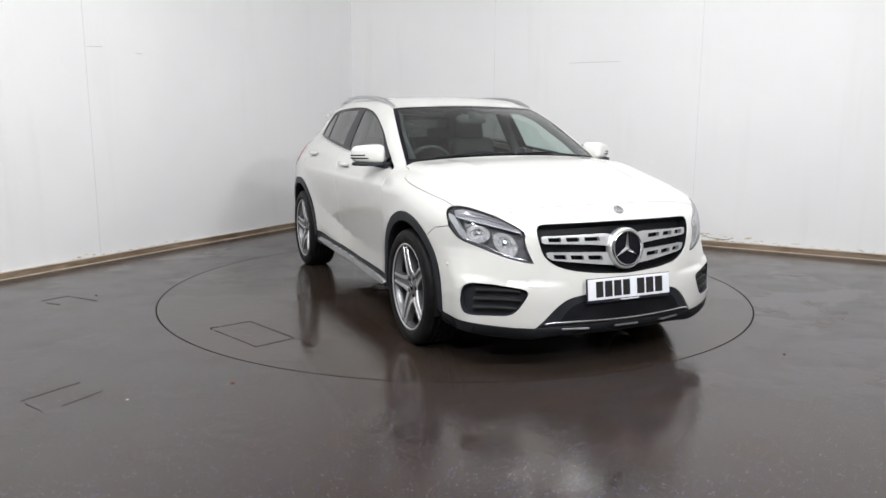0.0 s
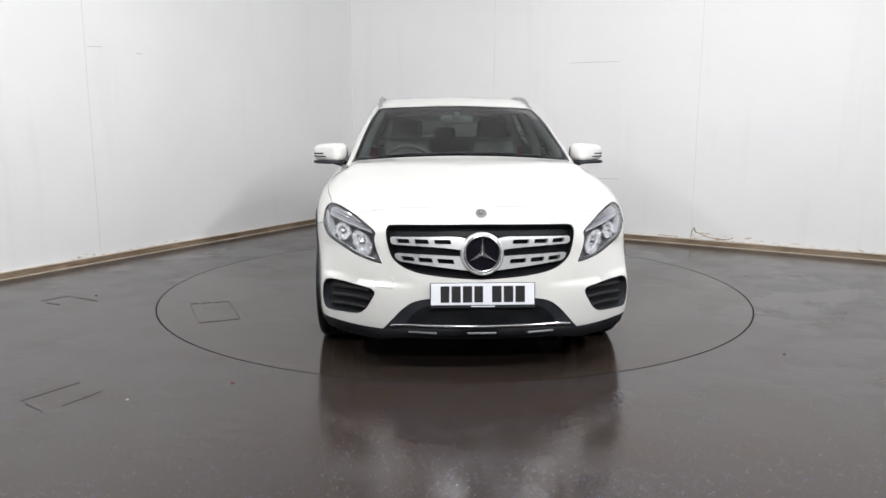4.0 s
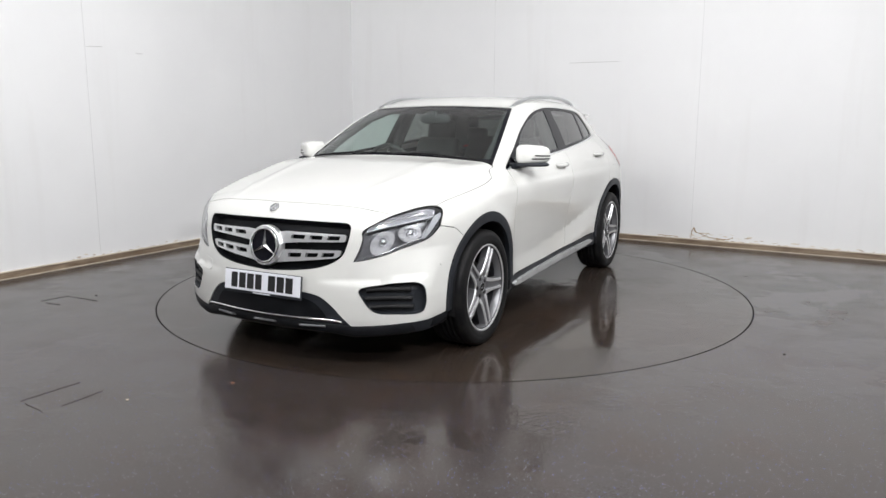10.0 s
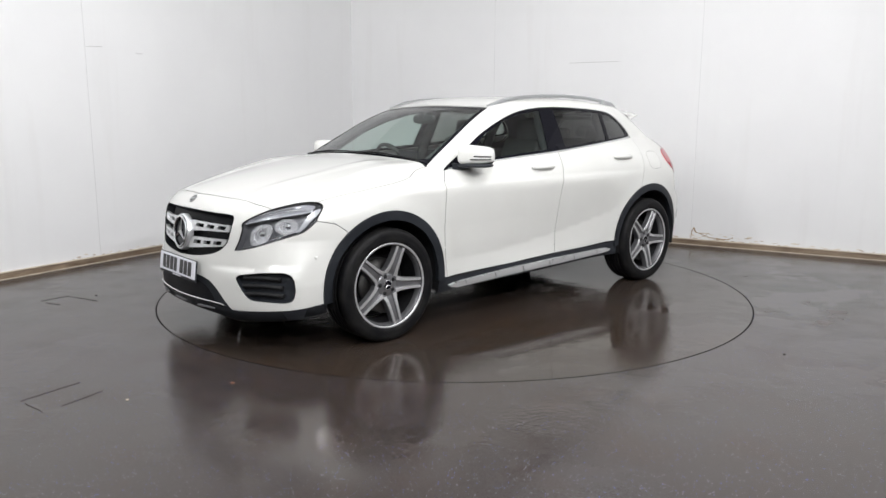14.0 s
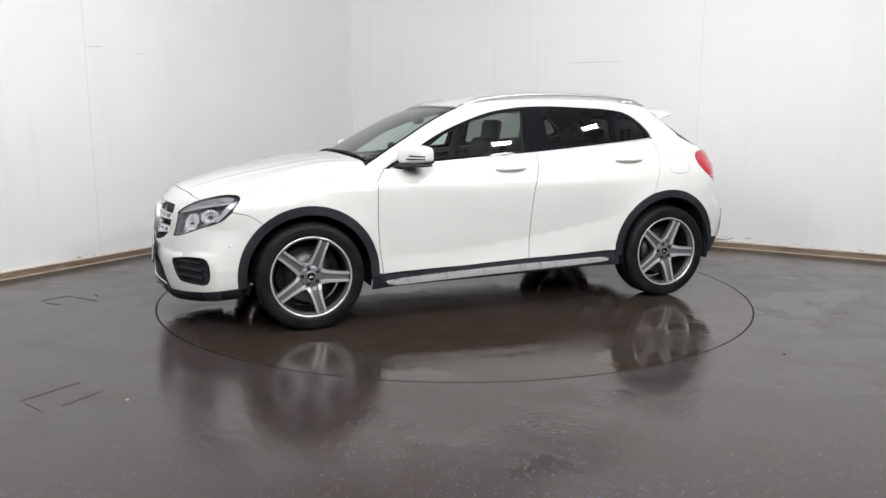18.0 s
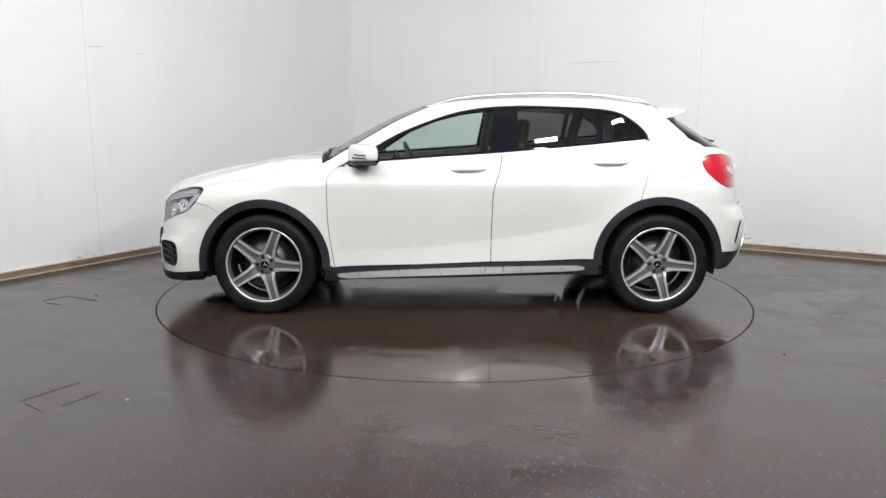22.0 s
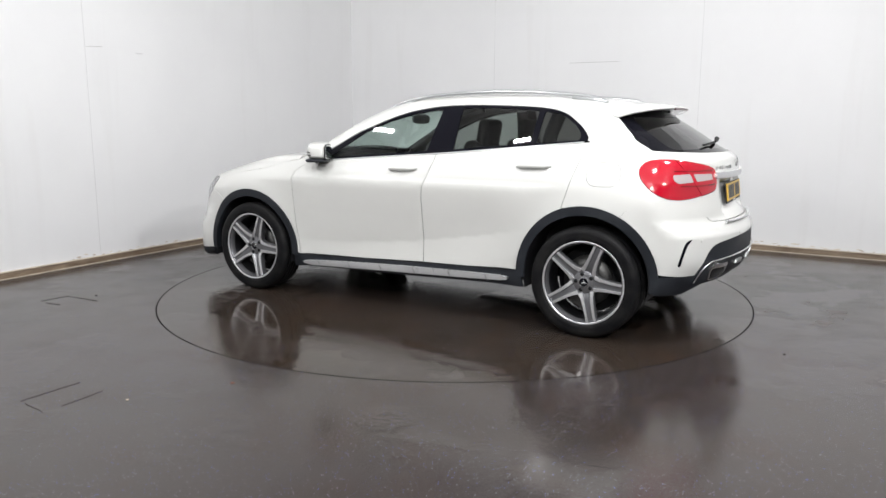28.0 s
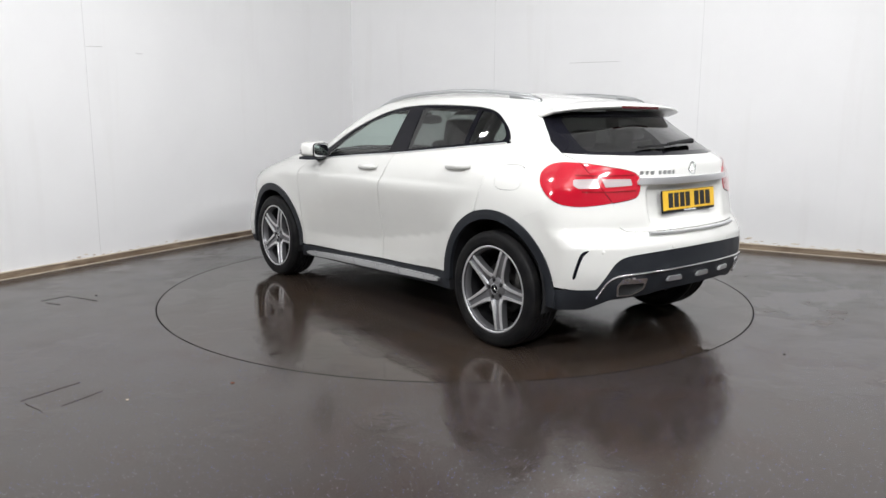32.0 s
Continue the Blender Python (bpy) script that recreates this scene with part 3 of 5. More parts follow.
def inside(q, poly):
    x, y = q[:, 0], q[:, 1]
    r = np.zeros(len(q), bool)
    j = len(poly) - 1
    for i in range(len(poly)):
        (xi, yi), (xj, yj) = poly[i], poly[j]
        c = (yi > y) != (yj > y)
        r ^= c & (x < (xj - xi) * (y - yi) / ((yj - yi) if yj != yi else 1e-12) + xi)
        j = i
    return r


def resample(poly, step):
    out = []
    for i in range(len(poly)):
        a, b = poly[i], poly[(i + 1) % len(poly)]
        n = max(1, int(math.ceil(np.linalg.norm(b - a) / step)))
        out += [a + (b - a) * k / n for k in range(n)]
    return np.array(out)


def shrink(poly, gap):
    """Move an outline inwards by gap."""
    keep = [i for i in range(len(poly)) if np.linalg.norm(poly[i] - poly[i - 1]) > 1e-5]
    poly = poly[keep]
    area = 0.5 * np.sum(poly[:, 0] * np.roll(poly[:, 1], -1) - np.roll(poly[:, 0], -1) * poly[:, 1])
    s = 1 if area > 0 else -1
    e = np.roll(poly, -1, 0) - poly
    n = s * np.stack([-e[:, 1], e[:, 0]], 1) / np.linalg.norm(e, axis=1)[:, None]
    m = n + np.roll(n, 1, 0)
    m = m / np.maximum(np.sum(m * m, 1), 0.5)[:, None] * 2
    return poly + m * gap


def sheet(outline, proj, step=0.035, gap=0.0018, lift=0.0, depth=0.014, holes=(), edge=0.014):
    """A panel of the body: vertices and faces inside an outline of surface points, its rim turned inwards."""
    flat = lambda c: proj.flat(np.array(c, float))
    rim = shrink(resample(flat(outline), edge), gap)
    cuts = [shrink(resample(flat(h), edge), -gap) for h in holes]
    pts, segs = [], []
    for loop in [rim] + cuts:
        k = len(pts)
        pts += [tuple(p) for p in loop]
        segs += [(k + i, k + (i + 1) % len(loop)) for i in range(len(loop))]
    lo, hi = rim.min(0), rim.max(0)
    gx, gy = np.meshgrid(np.arange(lo[0] + step / 2, hi[0], step), np.arange(lo[1] + step / 2, hi[1], step))
    gx[1::2] += step / 2
    g = np.stack([gx.ravel(), gy.ravel()], 1)
    ok = inside(g, rim)
    for c in cuts:
        ok &= ~inside(g, c)
    g = g[ok]
    if len(g):
        b = np.array(pts)
        d = np.sqrt(((g[:, None, :] - b[None]) ** 2).sum(2)).min(1)
        g = g[d > step * 0.45]
    pts += [tuple(p) for p in g]
    vs, _, fs, *_ = delaunay_2d_cdt([Vector(p) for p in pts], segs, [], 0, 1e-6)
    q = np.array([tuple(v) for v in vs])
    fs = np.array([f for f in fs if len(f) == 3])
    cen = q[fs].mean(1)
    ok = inside(cen, rim)
    for c in cuts:
        ok &= ~inside(cen, c)
    fs = fs[ok]
    p = proj.lift(q)
    n = normal_at(p)
    p = p + n * lift
    # turn faces outwards
    fn = np.cross(p[fs[:, 1]] - p[fs[:, 0]], p[fs[:, 2]] - p[fs[:, 0]])
    flip = (fn * n[fs[:, 0]]).sum(1) < 0
    fs[flip] = fs[flip][:, ::-1]
    verts, faces = [np.concatenate(w) for w in zip(p, n)], [tuple(f) for f in fs]
    if depth:
        count = {}
        for f in faces:
            for i in range(3):
                count[(f[i], f[(i + 1) % 3])] = 1
        ends = [e for e in count if (e[1], e[0]) not in count]
        new_id = {}
        rim_n = {}
        for a, b in ends:
            w = np.cross(p[b] - p[a], n[a]) * (1 if depth > 0 else -1)
            for v in (a, b):
                rim_n[v] = rim_n.get(v, 0) + w
        for e in ends:
            for v in e:
                if v not in new_id:
                    new_id[v] = len(verts)
                    w = rim_n[v] / (np.linalg.norm(rim_n[v]) + 1e-9)
                    verts.append(np.concatenate([p[v], w]))
                    verts.append(np.concatenate([p[v] - n[v] * depth, w]))
        for a, b in ends:
            faces.append((new_id[b], new_id[a], new_id[a] + 1, new_id[b] + 1))
    return verts, faces


def mirrored(vf):
    out = [(v[0], -v[1], v[2], v[3], -v[4], v[5]) if len(v) == 6 else (v[0], -v[1], v[2]) for v in vf[0]]
    return out, [tuple(f)[::-1] for f in vf[1]]


def panel(name, outline, proj, mat, parent, both=True, label="", **more):
    """A body panel, and its mirror image on the other flank."""
    vf = sheet(outline, proj, **more)
    a = put(name, mesh(name, *vf, mat), parent, label)
    if both:
        return a, put(name, mesh(name, *mirrored(vf), mat), parent, label)
    return a


def flip(pts):
    return [np.array((p[0], -p[1], p[2])) for p in pts]


def whole(half):
    """A closed outline from its left half, which runs from the middle line round to the middle line."""
    return list(half) + flip(half)[::-1]


def rounded(q, r, n=4):
    """A closed outline with its corners rounded off."""
    q = [np.array(p, float) for p in q]
    out = []
    for i in range(len(q)):
        a, b, c = q[i - 1], q[i], q[(i + 1) % len(q)]
        ra = min(r, np.linalg.norm(a - b) * 0.45)
        rc = min(r, np.linalg.norm(c - b) * 0.45)
        s, e = b + (a - b) / np.linalg.norm(a - b) * ra, b + (c - b) / np.linalg.norm(c - b) * rc
        for k in range(n + 1):
            t = k / n
            out.append(tuple((1 - t) ** 2 * s + 2 * t * (1 - t) * b + t * t * e))
    return out


def arc(wx, r, a0, a1, n=18, zc=HUB):
    return [(wx + r * math.cos(math.radians(a0 + (a1 - a0) * i / n)), zc + r * math.sin(math.radians(a0 + (a1 - a0) * i / n))) for i in range(n + 1)]
# ---- the car ----
car = thing("car", "white five-door crossover car with black cladding on a turntable", "car")

ARCH, ZF, ZR = 0.446, 0.350, 0.369
# shared seams, on the left flank
HL_TOP = spline((0.655, 0.832), (0.715, 0.858), (0.762, 0.870), (0.790, 0.868), n=4)
HL_TIP = spline((0.790, 0.868), (0.815, 0.853), (0.830, 0.822), (0.836, 0.766), n=4)
HL_LOW = spline((0.836, 0.766), (0.803, 0.705), (0.719, 0.664), (0.644, 0.630), (0.560, 0.605), (0.508, 0.597), n=4)
HL_IN = spline((0.508, 0.597), (0.534, 0.660), (0.546, 0.715), (0.543, 0.752), (0.598, 0.796), (0.655, 0.832), n=4)
HL = HL_TOP[:-1] + HL_TIP[:-1] + HL_LOW[:-1] + HL_IN[:-1]
BONNET_SIDE = on_front((0.790, 0.868)) + on_side(*spline((1.68, 0.890), (1.488, 0.920), (1.28, 0.950), (1.15, 0.975))) + on_top((1.08, 0.785), (1.02, 0.757), (0.955, 0.752))
NOSE_LINE = on_top(*spline((2.110, 0.0), (2.085, 0.25), (2.035, 0.48))) + on_front((0.590, 0.845), (0.625, 0.838), (0.655, 0.832))
BONNET_NOSE = NOSE_LINE + on_front(*HL_TOP[1:])
COWL = on_top(*spline((1.010, 0.0), (1.002, 0.3), (0.980, 0.56), (0.955, 0.752)))
SCREEN_TOP = on_top(*spline((0.290, 0.0), (0.278, 0.3), (0.235, 0.575)))
SCREEN_SIDE = on_top(*spline((0.925, 0.735), (0.68, 0.685), (0.44, 0.630), (0.235, 0.575)))
SCREEN_BASE = on_top(*spline((0.990, 0.0), (0.982, 0.3), (0.957, 0.56), (0.925, 0.735)))
ROOF_SIDE = on_top(*spline((0.235, 0.575), (-0.2, 0.590), (-0.7, 0.590), (-1.15, 0.565), (-1.43, 0.535)))
ROOF_REAR = on_top(*spline((-1.43, 0.535), (-1.455, 0.3), (-1.465, 0.0)))
DOOR_FRONT = on_side(*spline((0.842, 1.008), (0.895, 0.955), (0.912, 0.90), (0.908, 0.60), (0.872, 0.325)))
DOOR_MID = on_side(*spline((-0.272, 1.098), (-0.252, 0.99), (-0.212, 0.86), (-0.203, 0.70), (-0.199, 0.36)))
DOOR_REAR = on_side(*spline((-1.30, 1.190), (-1.292, 1.12), (-1.27, 1.02), (-1.205, 0.80)))
NOSE_SEAM = on_front((0.836, 0.766)) + on_side((1.715, 0.748), (1.69, 0.732), (1.66, 0.711), (1.632, 0.690))
TL_OUTER = on_rear((0.690, 1.094)) + on_side(*spline((-1.745, 1.097), (-1.690, 1.090), (-1.655, 1.070), (-1.640, 1.035), (-1.655, 0.990), (-1.695, 0.945), (-1.750, 0.902), (-1.808, 0.874), n=2))
lamp_end = TL_OUTER[-1]
TAIL_SEAM = [lamp_end] + on_side(*[(lamp_end[0] + (-1.60 - lamp_end[0]) * t / 6, 0.874 - 0.074 * t / 6) for t in range(1, 7)])

# daylight opening of the side windows
DLO = spline((0.825, 1.018), (0.573, 1.043), (0.20, 1.072), (-0.28, 1.105), (-0.80, 1.150), (-1.20, 1.186), n=4)[:-1]
DLO += spline((-1.20, 1.186), (-1.288, 1.200), (-1.275, 1.245), (-1.215, 1.305), (-1.11, 1.372), (-0.96, 1.402), (-0.68, 1.418), (-0.40, 1.423), (-0.15, 1.408), (0.09, 1.362), (0.39, 1.252), (0.585, 1.150), (0.825, 1.018), n=4)[:-1]

bonnet = panel("bonnet", whole(BONNET_NOSE + BONNET_SIDE[1:] + COWL[::-1][1:]), Dome, PAINT, car, False, step=0.04, gap=0.0024)
fender = BONNET_SIDE + on_side((0.842, 1.03)) + DOOR_FRONT[0:] + [p for p in on_side(*arc(WB, ARCH, 182, 51, 24, zc=ZF))] + NOSE_SEAM[::-1] + on_front(*HL_TIP[::-1][1:-1])
panel("front_wing", fender, Barrel, PAINT, car, gap=0.0018)

door_top_f = on_side(*[p for p in spline((-0.272, 1.098), (0.20, 1.066), (0.573, 1.036), (0.842, 1.008), n=8)])
sill_f = on_side((0.872, 0.325), (0.3, 0.340), (-0.199, 0.355))
front_door = DOOR_FRONT + sill_f[1:-1] + DOOR_MID[::-1] + door_top_f[1:]
door_l, door_r = panel("front_door", front_door, Barrel, PAINT, car, gap=0.0028, step=0.022)
door_top_r = on_side(*spline((-1.30, 1.190), (-0.80, 1.143), (-0.272, 1.098), n=6))
rear_door = DOOR_MID + on_side((-0.55, 0.367), (-0.905, 0.380)) + on_side(*arc(-WB, ARCH, 7, 73, 14, zc=ZR)) + DOOR_REAR[::-1] + door_top_r[1:]
rdoor_l, rdoor_r = panel("rear_door", rear_door, Barrel, PAINT, car, gap=0.0028, step=0.022)

# flank above the doors, from the screen pillar over the windows to the tail
TL_LOW = spline((0.818, 0.872), (0.752, 0.864), (0.660, 0.871), (0.590, 0.881), n=3)
TL_IN = spline((0.590, 0.881), (0.470, 0.900), (0.432, 0.925), (0.418, 0.997), (0.455, 1.044), (0.590, 1.075), (0.690, 1.094), n=4)
TL_LOWER = [lamp_end] + on_rear(*TL_LOW[1:])
GATE_SIDE = on_rear((0.555, 1.375)) + on_rear(*spline((0.585, 1.36), (0.645, 1.25), (0.706, 1.135), n=6))
GATE_LOW = on_rear(*TL_IN[::-1]) + on_rear(*spline((0.590, 0.881), (0.584, 0.790), (0.547, 0.735), (0.48, 0.724), (0.30, 0.722), (0.0, 0.722))[1:])
flank = (on_top((0.953, 0.757)) + on_top((0.932, 0.742)) + SCREEN_SIDE[1:] + ROOF_SIDE[1:] + GATE_SIDE[1:]
         + TL_OUTER + TAIL_SEAM[1:]
         + on_side(*arc(-WB, ARCH, 118, 74, 10, zc=ZR)) + DOOR_REAR[::-1])
flank = flank[:-1] + on_side((-1.305, 1.195)) + on_side(*[p for p in DLO[24:]]) + on_side((0.838, 1.014))
FLAP = on_side(*rounded([(-1.340, 1.072), (-1.540, 1.074), (-1.548, 0.934), (-1.346, 0.932)], 0.072))
panel("body_side", flank, Barrel, PAINT, car, False, gap=0.0006, holes=[FLAP])
panel("fuel_flap", FLAP, Barrel, PAINT, car, False, gap=0.0018)
nn = normal_at(np.array(FLAP))
put("panel_seal", mesh("panel_seal", *tube([p - n * 0.009 for p, n in zip(FLAP + FLAP[:1], list(nn) + [nn[0]])], 0.006, 5), GAP), car)
put("body_side", mesh("body_side", *mirrored(sheet(flank, Barrel, gap=0.0006)), PAINT), car)

lv = sheet(flank, Barrel, lift=-0.022, depth=0.0, gap=0.004, step=0.06)
put("pillar_lining", mesh("pillar_lining", *lv, CABIN), car)
put("pillar_lining", mesh("pillar_lining", *mirrored(lv), CABIN), car)
panel("roof", whole(SCREEN_TOP + ROOF_SIDE[1:] + ROOF_REAR[1:]), Barrel, PAINT, car, False, step=0.06)

# windscreen: black border and tinted pane
screen = SCREEN_BASE + SCREEN_SIDE[1:] + SCREEN_TOP[::-1][1:]
pane_half = on_top(*spline((0.972, 0.0), (0.962, 0.3), (0.934, 0.55), (0.895, 0.690))) + on_top(*spline((0.885, 0.700), (0.66, 0.652), (0.44, 0.598), (0.268, 0.552))) + on_top(*spline((0.275, 0.53), (0.308, 0.28), (0.32, 0.0)))
panel("windscreen_border", whole(screen), Barrel, GLOSS_BLACK, car, False, holes=[whole(pane_half)], lift=-0.005, step=0.05)
panel("windscreen", whole(pane_half), Barrel, GLASS, car, False, "green-tinted laminated windscreen", lift=-0.006, depth=0, gap=-0.002, step=0.06)

# side glass
win_f = rounded([(0.66, 1.055), (0.55, 1.062), (-0.185, 1.118), (-0.235, 1.400), (-0.02, 1.372), (0.19, 1.315), (0.39, 1.232)], 0.012)
win_r = rounded([(-0.385, 1.132), (-0.925, 1.178), (-0.945, 1.385), (-0.70, 1.402), (-0.388, 1.405)], 0.012)
win_q = rounded([(-0.965, 1.180), (-1.235, 1.203), (-1.245, 1.235), (-1.195, 1.300), (-1.10, 1.362), (-0.985, 1.382)], 0.015)
panel("window_surround", on_side(*DLO), Barrel, GLOSS_BLACK, car, lift=-0.006, gap=0.001, holes=[on_side(*w) for w in (win_f, win_r, win_q)])
panel("front_side_window", on_side(*win_f), Barrel, GLASS, car, True, "green-tinted side glass", lift=-0.009, depth=0, gap=-0.002, step=0.06)
panel("rear_side_window", on_side(*win_r), Barrel, SMOKED, car, True, "smoked privacy glass", lift=-0.009, depth=0, gap=-0.002, step=0.06)
panel("quarter_window", on_side(*win_q), Barrel, SMOKED, car, True, "smoked privacy glass", lift=-0.009, depth=0, gap=-0.002, step=0.06)

# front bumper
FOG = rounded([(0.541, 0.447), (0.562, 0.466), (0.690, 0.487), (0.795, 0.491), (0.826, 0.465), (0.834, 0.400), (0.826, 0.335), (0.800, 0.322), (0.630, 0.328), (0.592, 0.358)], 0.028)
BLACK_TOP = spline((0.0, 0.435), (0.20, 0.434), (0.330, 0.416), (0.400, 0.372), (0.455, 0.312), (0.504, 0.258), n=4)
WHITE_LOW = on_front((0.504, 0.258), (0.60, 0.262), (0.70, 0.270), (0.80, 0.280)) + on_side((1.86, 0.290), (1.795, 0.298))
arch_n = on_side(*arc(WB, ARCH, -6, 50, 14, zc=ZF))
bumper = NOSE_LINE + on_front(*HL_IN[::-1][1:]) + on_front(*HL_LOW[::-1][1:-1]) + NOSE_SEAM + arch_n[::-1] + WHITE_LOW[::-1] + on_front(*BLACK_TOP[::-1][1:])
hl3 = on_front(*HL)
grille_half = on_front(*spline((0.0, 0.530), (0.20, 0.543), (0.36, 0.570), (0.445, 0.620), (0.475, 0.690), (0.484, 0.755), (0.475, 0.782), (0.44, 0.792), (0.25, 0.797), (0.0, 0.800), n=5))
panel("front_bumper", whole(bumper), Nose, PAINT, car, False, step=0.022, holes=[whole(grille_half), on_front(*FOG), flip(on_front(*FOG))])
lower_f = on_front(*BLACK_TOP) + WHITE_LOW + on_side((1.775, 0.23)) + on_front((0.70, 0.205), (0.40, 0.20), (0.0, 0.20))
panel("lower_bumper", whole(lower_f), Nose, CLAD, car, False, "black plastic lower bumper", lift=-0.004, step=0.05)

# rear bumper and tailgate
BUMP_LOW = spline((0.0, 0.630), (0.30, 0.624), (0.500, 0.612), (0.590, 0.598), (0.640, 0.566), (0.685, 0.495), (0.715, 0.425), n=4)
bumper_r = GATE_LOW[::-1][:21] + TL_LOWER[::-1] + TAIL_SEAM[1:] + on_side(*arc(-WB, ARCH, 118, 172, 14, zc=ZR)) + on_rear((0.80, 0.424)) + on_rear(*BUMP_LOW[::-1])
panel("rear_bumper", whole(bumper_r), Tail, PAINT, car, False, step=0.025, gap=0.0005)
lower_r = on_rear(*BUMP_LOW) + on_rear((0.80, 0.424)) + on_side((-1.785, 0.415), (-1.77, 0.30)) + on_rear((0.72, 0.30), (0.62, 0.355), (0.40, 0.372), (0.3, 0.392), (0.0, 0.398))
panel("lower_rear_bumper", whole(lower_r), Tail, CLAD, car, False, "black plastic lower rear bumper", lift=-0.004, step=0.05)

glass_r = spline((0.0, 1.128), (0.35, 1.130), (0.60, 1.138), (0.706, 1.146), n=4) + spline((0.700, 1.160), (0.650, 1.25), (0.600, 1.355), n=4) + [(0.4, 1.375), (0.0, 1.385)]
gate_mid = on_rear(*[p for p in glass_r[:13]])
gate = gate_mid + on_rear((0.700, 1.115)) + GATE_LOW
panel("tailgate", whole(gate), Tail, PAINT, car, False, step=0.018, gap=0.003)
nn = normal_at(np.array(TAIL_SEAM))
back = tube([p - n * 0.007 for p, n in zip(TAIL_SEAM, nn)], 0.006, 6)
for vf in (back, mirrored(back)):
    put("seam_filler", mesh("seam_filler", *vf, PAINT), car)
pane_r = on_rear(*rounded([(-0.60, 1.152), (0.60, 1.152), (0.52, 1.345), (-0.52, 1.345)], 0.04))
panel("rear_window_border", whole(on_rear(*glass_r)), Tail, GLOSS_BLACK, car, False, lift=-0.004, holes=[pane_r], step=0.05)
panel("rear_window", pane_r, Tail, DARK_GLASS, car, False, "smoked rear window", lift=-0.006, depth=0, gap=-0.002, step=0.06)
for f, sfx in ((lambda q: q, 0), (flip, 1)):
    panel("tail_light", f(TL_OUTER + TL_LOWER[1:]), Tail, RED, car, False, "red tail light", lift=0.004, gap=0.002, step=0.03)
    panel("tailgate_light", f(on_rear(*TL_IN)), Tail, RED, car, False, "red tail light on the tailgate", lift=0.004, gap=0.002, step=0.03)

# sills and wheel-arch cladding
panel("sill", on_side(*spline((0.94, 0.345), (0.872, 0.325), (0.3, 0.340), (-0.199, 0.355), (-0.55, 0.367), (-0.93, 0.388), n=3)) + on_side((-0.95, 0.268), (0.0, 0.246), (0.95, 0.222)), Barrel, CLAD, car, True, "black plastic sill", lift=-0.003)
for wx, a0, a1, zc in ((WB, -7, 185, ZF), (-WB, -4, 187, ZR)):
    ring_o, ring_i = arc(wx, ARCH, a0, a1, 36, zc), arc(wx, 0.392, a1, a0, 36, zc)
    panel("arch_cladding", on_side(*ring_o) + on_side(*ring_i), Barrel, CLAD, car, True, "matt black wheel-arch cladding", lift=0.008, depth=0.03, gap=0.0, step=0.03)

# dark seals behind the shut lines
for i, line in enumerate((BONNET_SIDE, BONNET_NOSE, DOOR_FRONT, DOOR_MID, DOOR_REAR, GATE_LOW, sill_f, on_side((-0.2, 0.356), (-0.55, 0.367), (-0.905, 0.380)))):
    nn = normal_at(np.array(line))
    tv, tf = tube([p - n * 0.010 for p, n in zip(line, nn)], 0.006, 5)
    put("panel_seal", mesh("panel_seal", tv, tf, GAP), car)
    put("panel_seal", mesh("panel_seal", *mirrored((tv, tf)), GAP), car)


# ---- wheels ----
def ring_star(parent, r, mat, disc, m, tag, thick):
    """A ring with three tapering arms over a round disc."""
    vs, fs = [], []
    steps, sides = 48, 8
    for i in range(steps):
        a = 2 * math.pi * i / steps
        for k in range(sides):
            w = 2 * math.pi * k / sides
            q = r * 0.93 + r * 0.07 * math.cos(w)
            vs.append((q * math.cos(a), q * math.sin(a), thick * (0.6 + 0.5 * math.sin(w))))
    for i in range(steps):
        for k in range(sides):
            j, l = (i + 1) % steps, (k + 1) % sides
            fs.append((i * sides + k, j * sides + k, j * sides + l, i * sides + l))
    for i in range(3):
        a = math.radians(90 + 120 * i)
        c, s = math.cos(a), math.sin(a)
        b = len(vs)
        w = r * 0.13
        for u, v, h in ((0, -w, 0.3), (0, w, 0.3), (r * 0.93, 0.004 * r, 0.3), (r * 0.93, -0.004 * r, 0.3), (0, 0, 1.5), (r * 0.93, 0, 0.9)):
            vs.append((u * c - v * s, u * s + v * c, thick * h))
        fs += [(b + 1, b + 4, b + 5, b + 2), (b + 4, b, b + 3, b + 5), (b, b + 1, b + 2, b + 3)]
    star = put(tag, mesh(tag, vs, fs, mat, False), parent, "bright three-armed ring badge")
    star.matrix_basis = m
    dv, df = lathe([(0.0005, 0.001), (r * 0.6, 0.001), (r * 0.95, 0.0)], 40, "z")
    d = put("badge_disc", mesh("badge_disc", dv, df, disc), star)
    return star


def spoke_mesh():
    """One spoke, pointing along +x, faces towards +y; it tapers and has a sunken middle."""
    vs, fs = [], []
    rows = ((0.030, 0.050, 0.074), (0.060, 0.0515, 0.078), (0.078, 0.0500, 0.083), (0.095, 0.0425, 0.088), (0.13, 0.0375, 0.093), (0.17, 0.0345, 0.097), (0.215, 0.0325, 0.100), (0.240, 0.0335, 0.100))
    for x, w, y in rows:
        for z, dy in ((-w, -0.045), (-w, -0.006), (-w * 0.90, 0.0), (-w * 0.52, 0.0), (-w * 0.34, -0.010), (w * 0.34, -0.010), (w * 0.52, 0.0), (w * 0.90, 0.0), (w, -0.006), (w, -0.045)):
            vs.append((x, y + dy, z))
    n = 10
    for i in range(len(rows) - 1):
        for k in range(n - 1):
            fs.append((i * n + k, i * n + k + 1, (i + 1) * n + k + 1, (i + 1) * n + k))
    return vs, fs


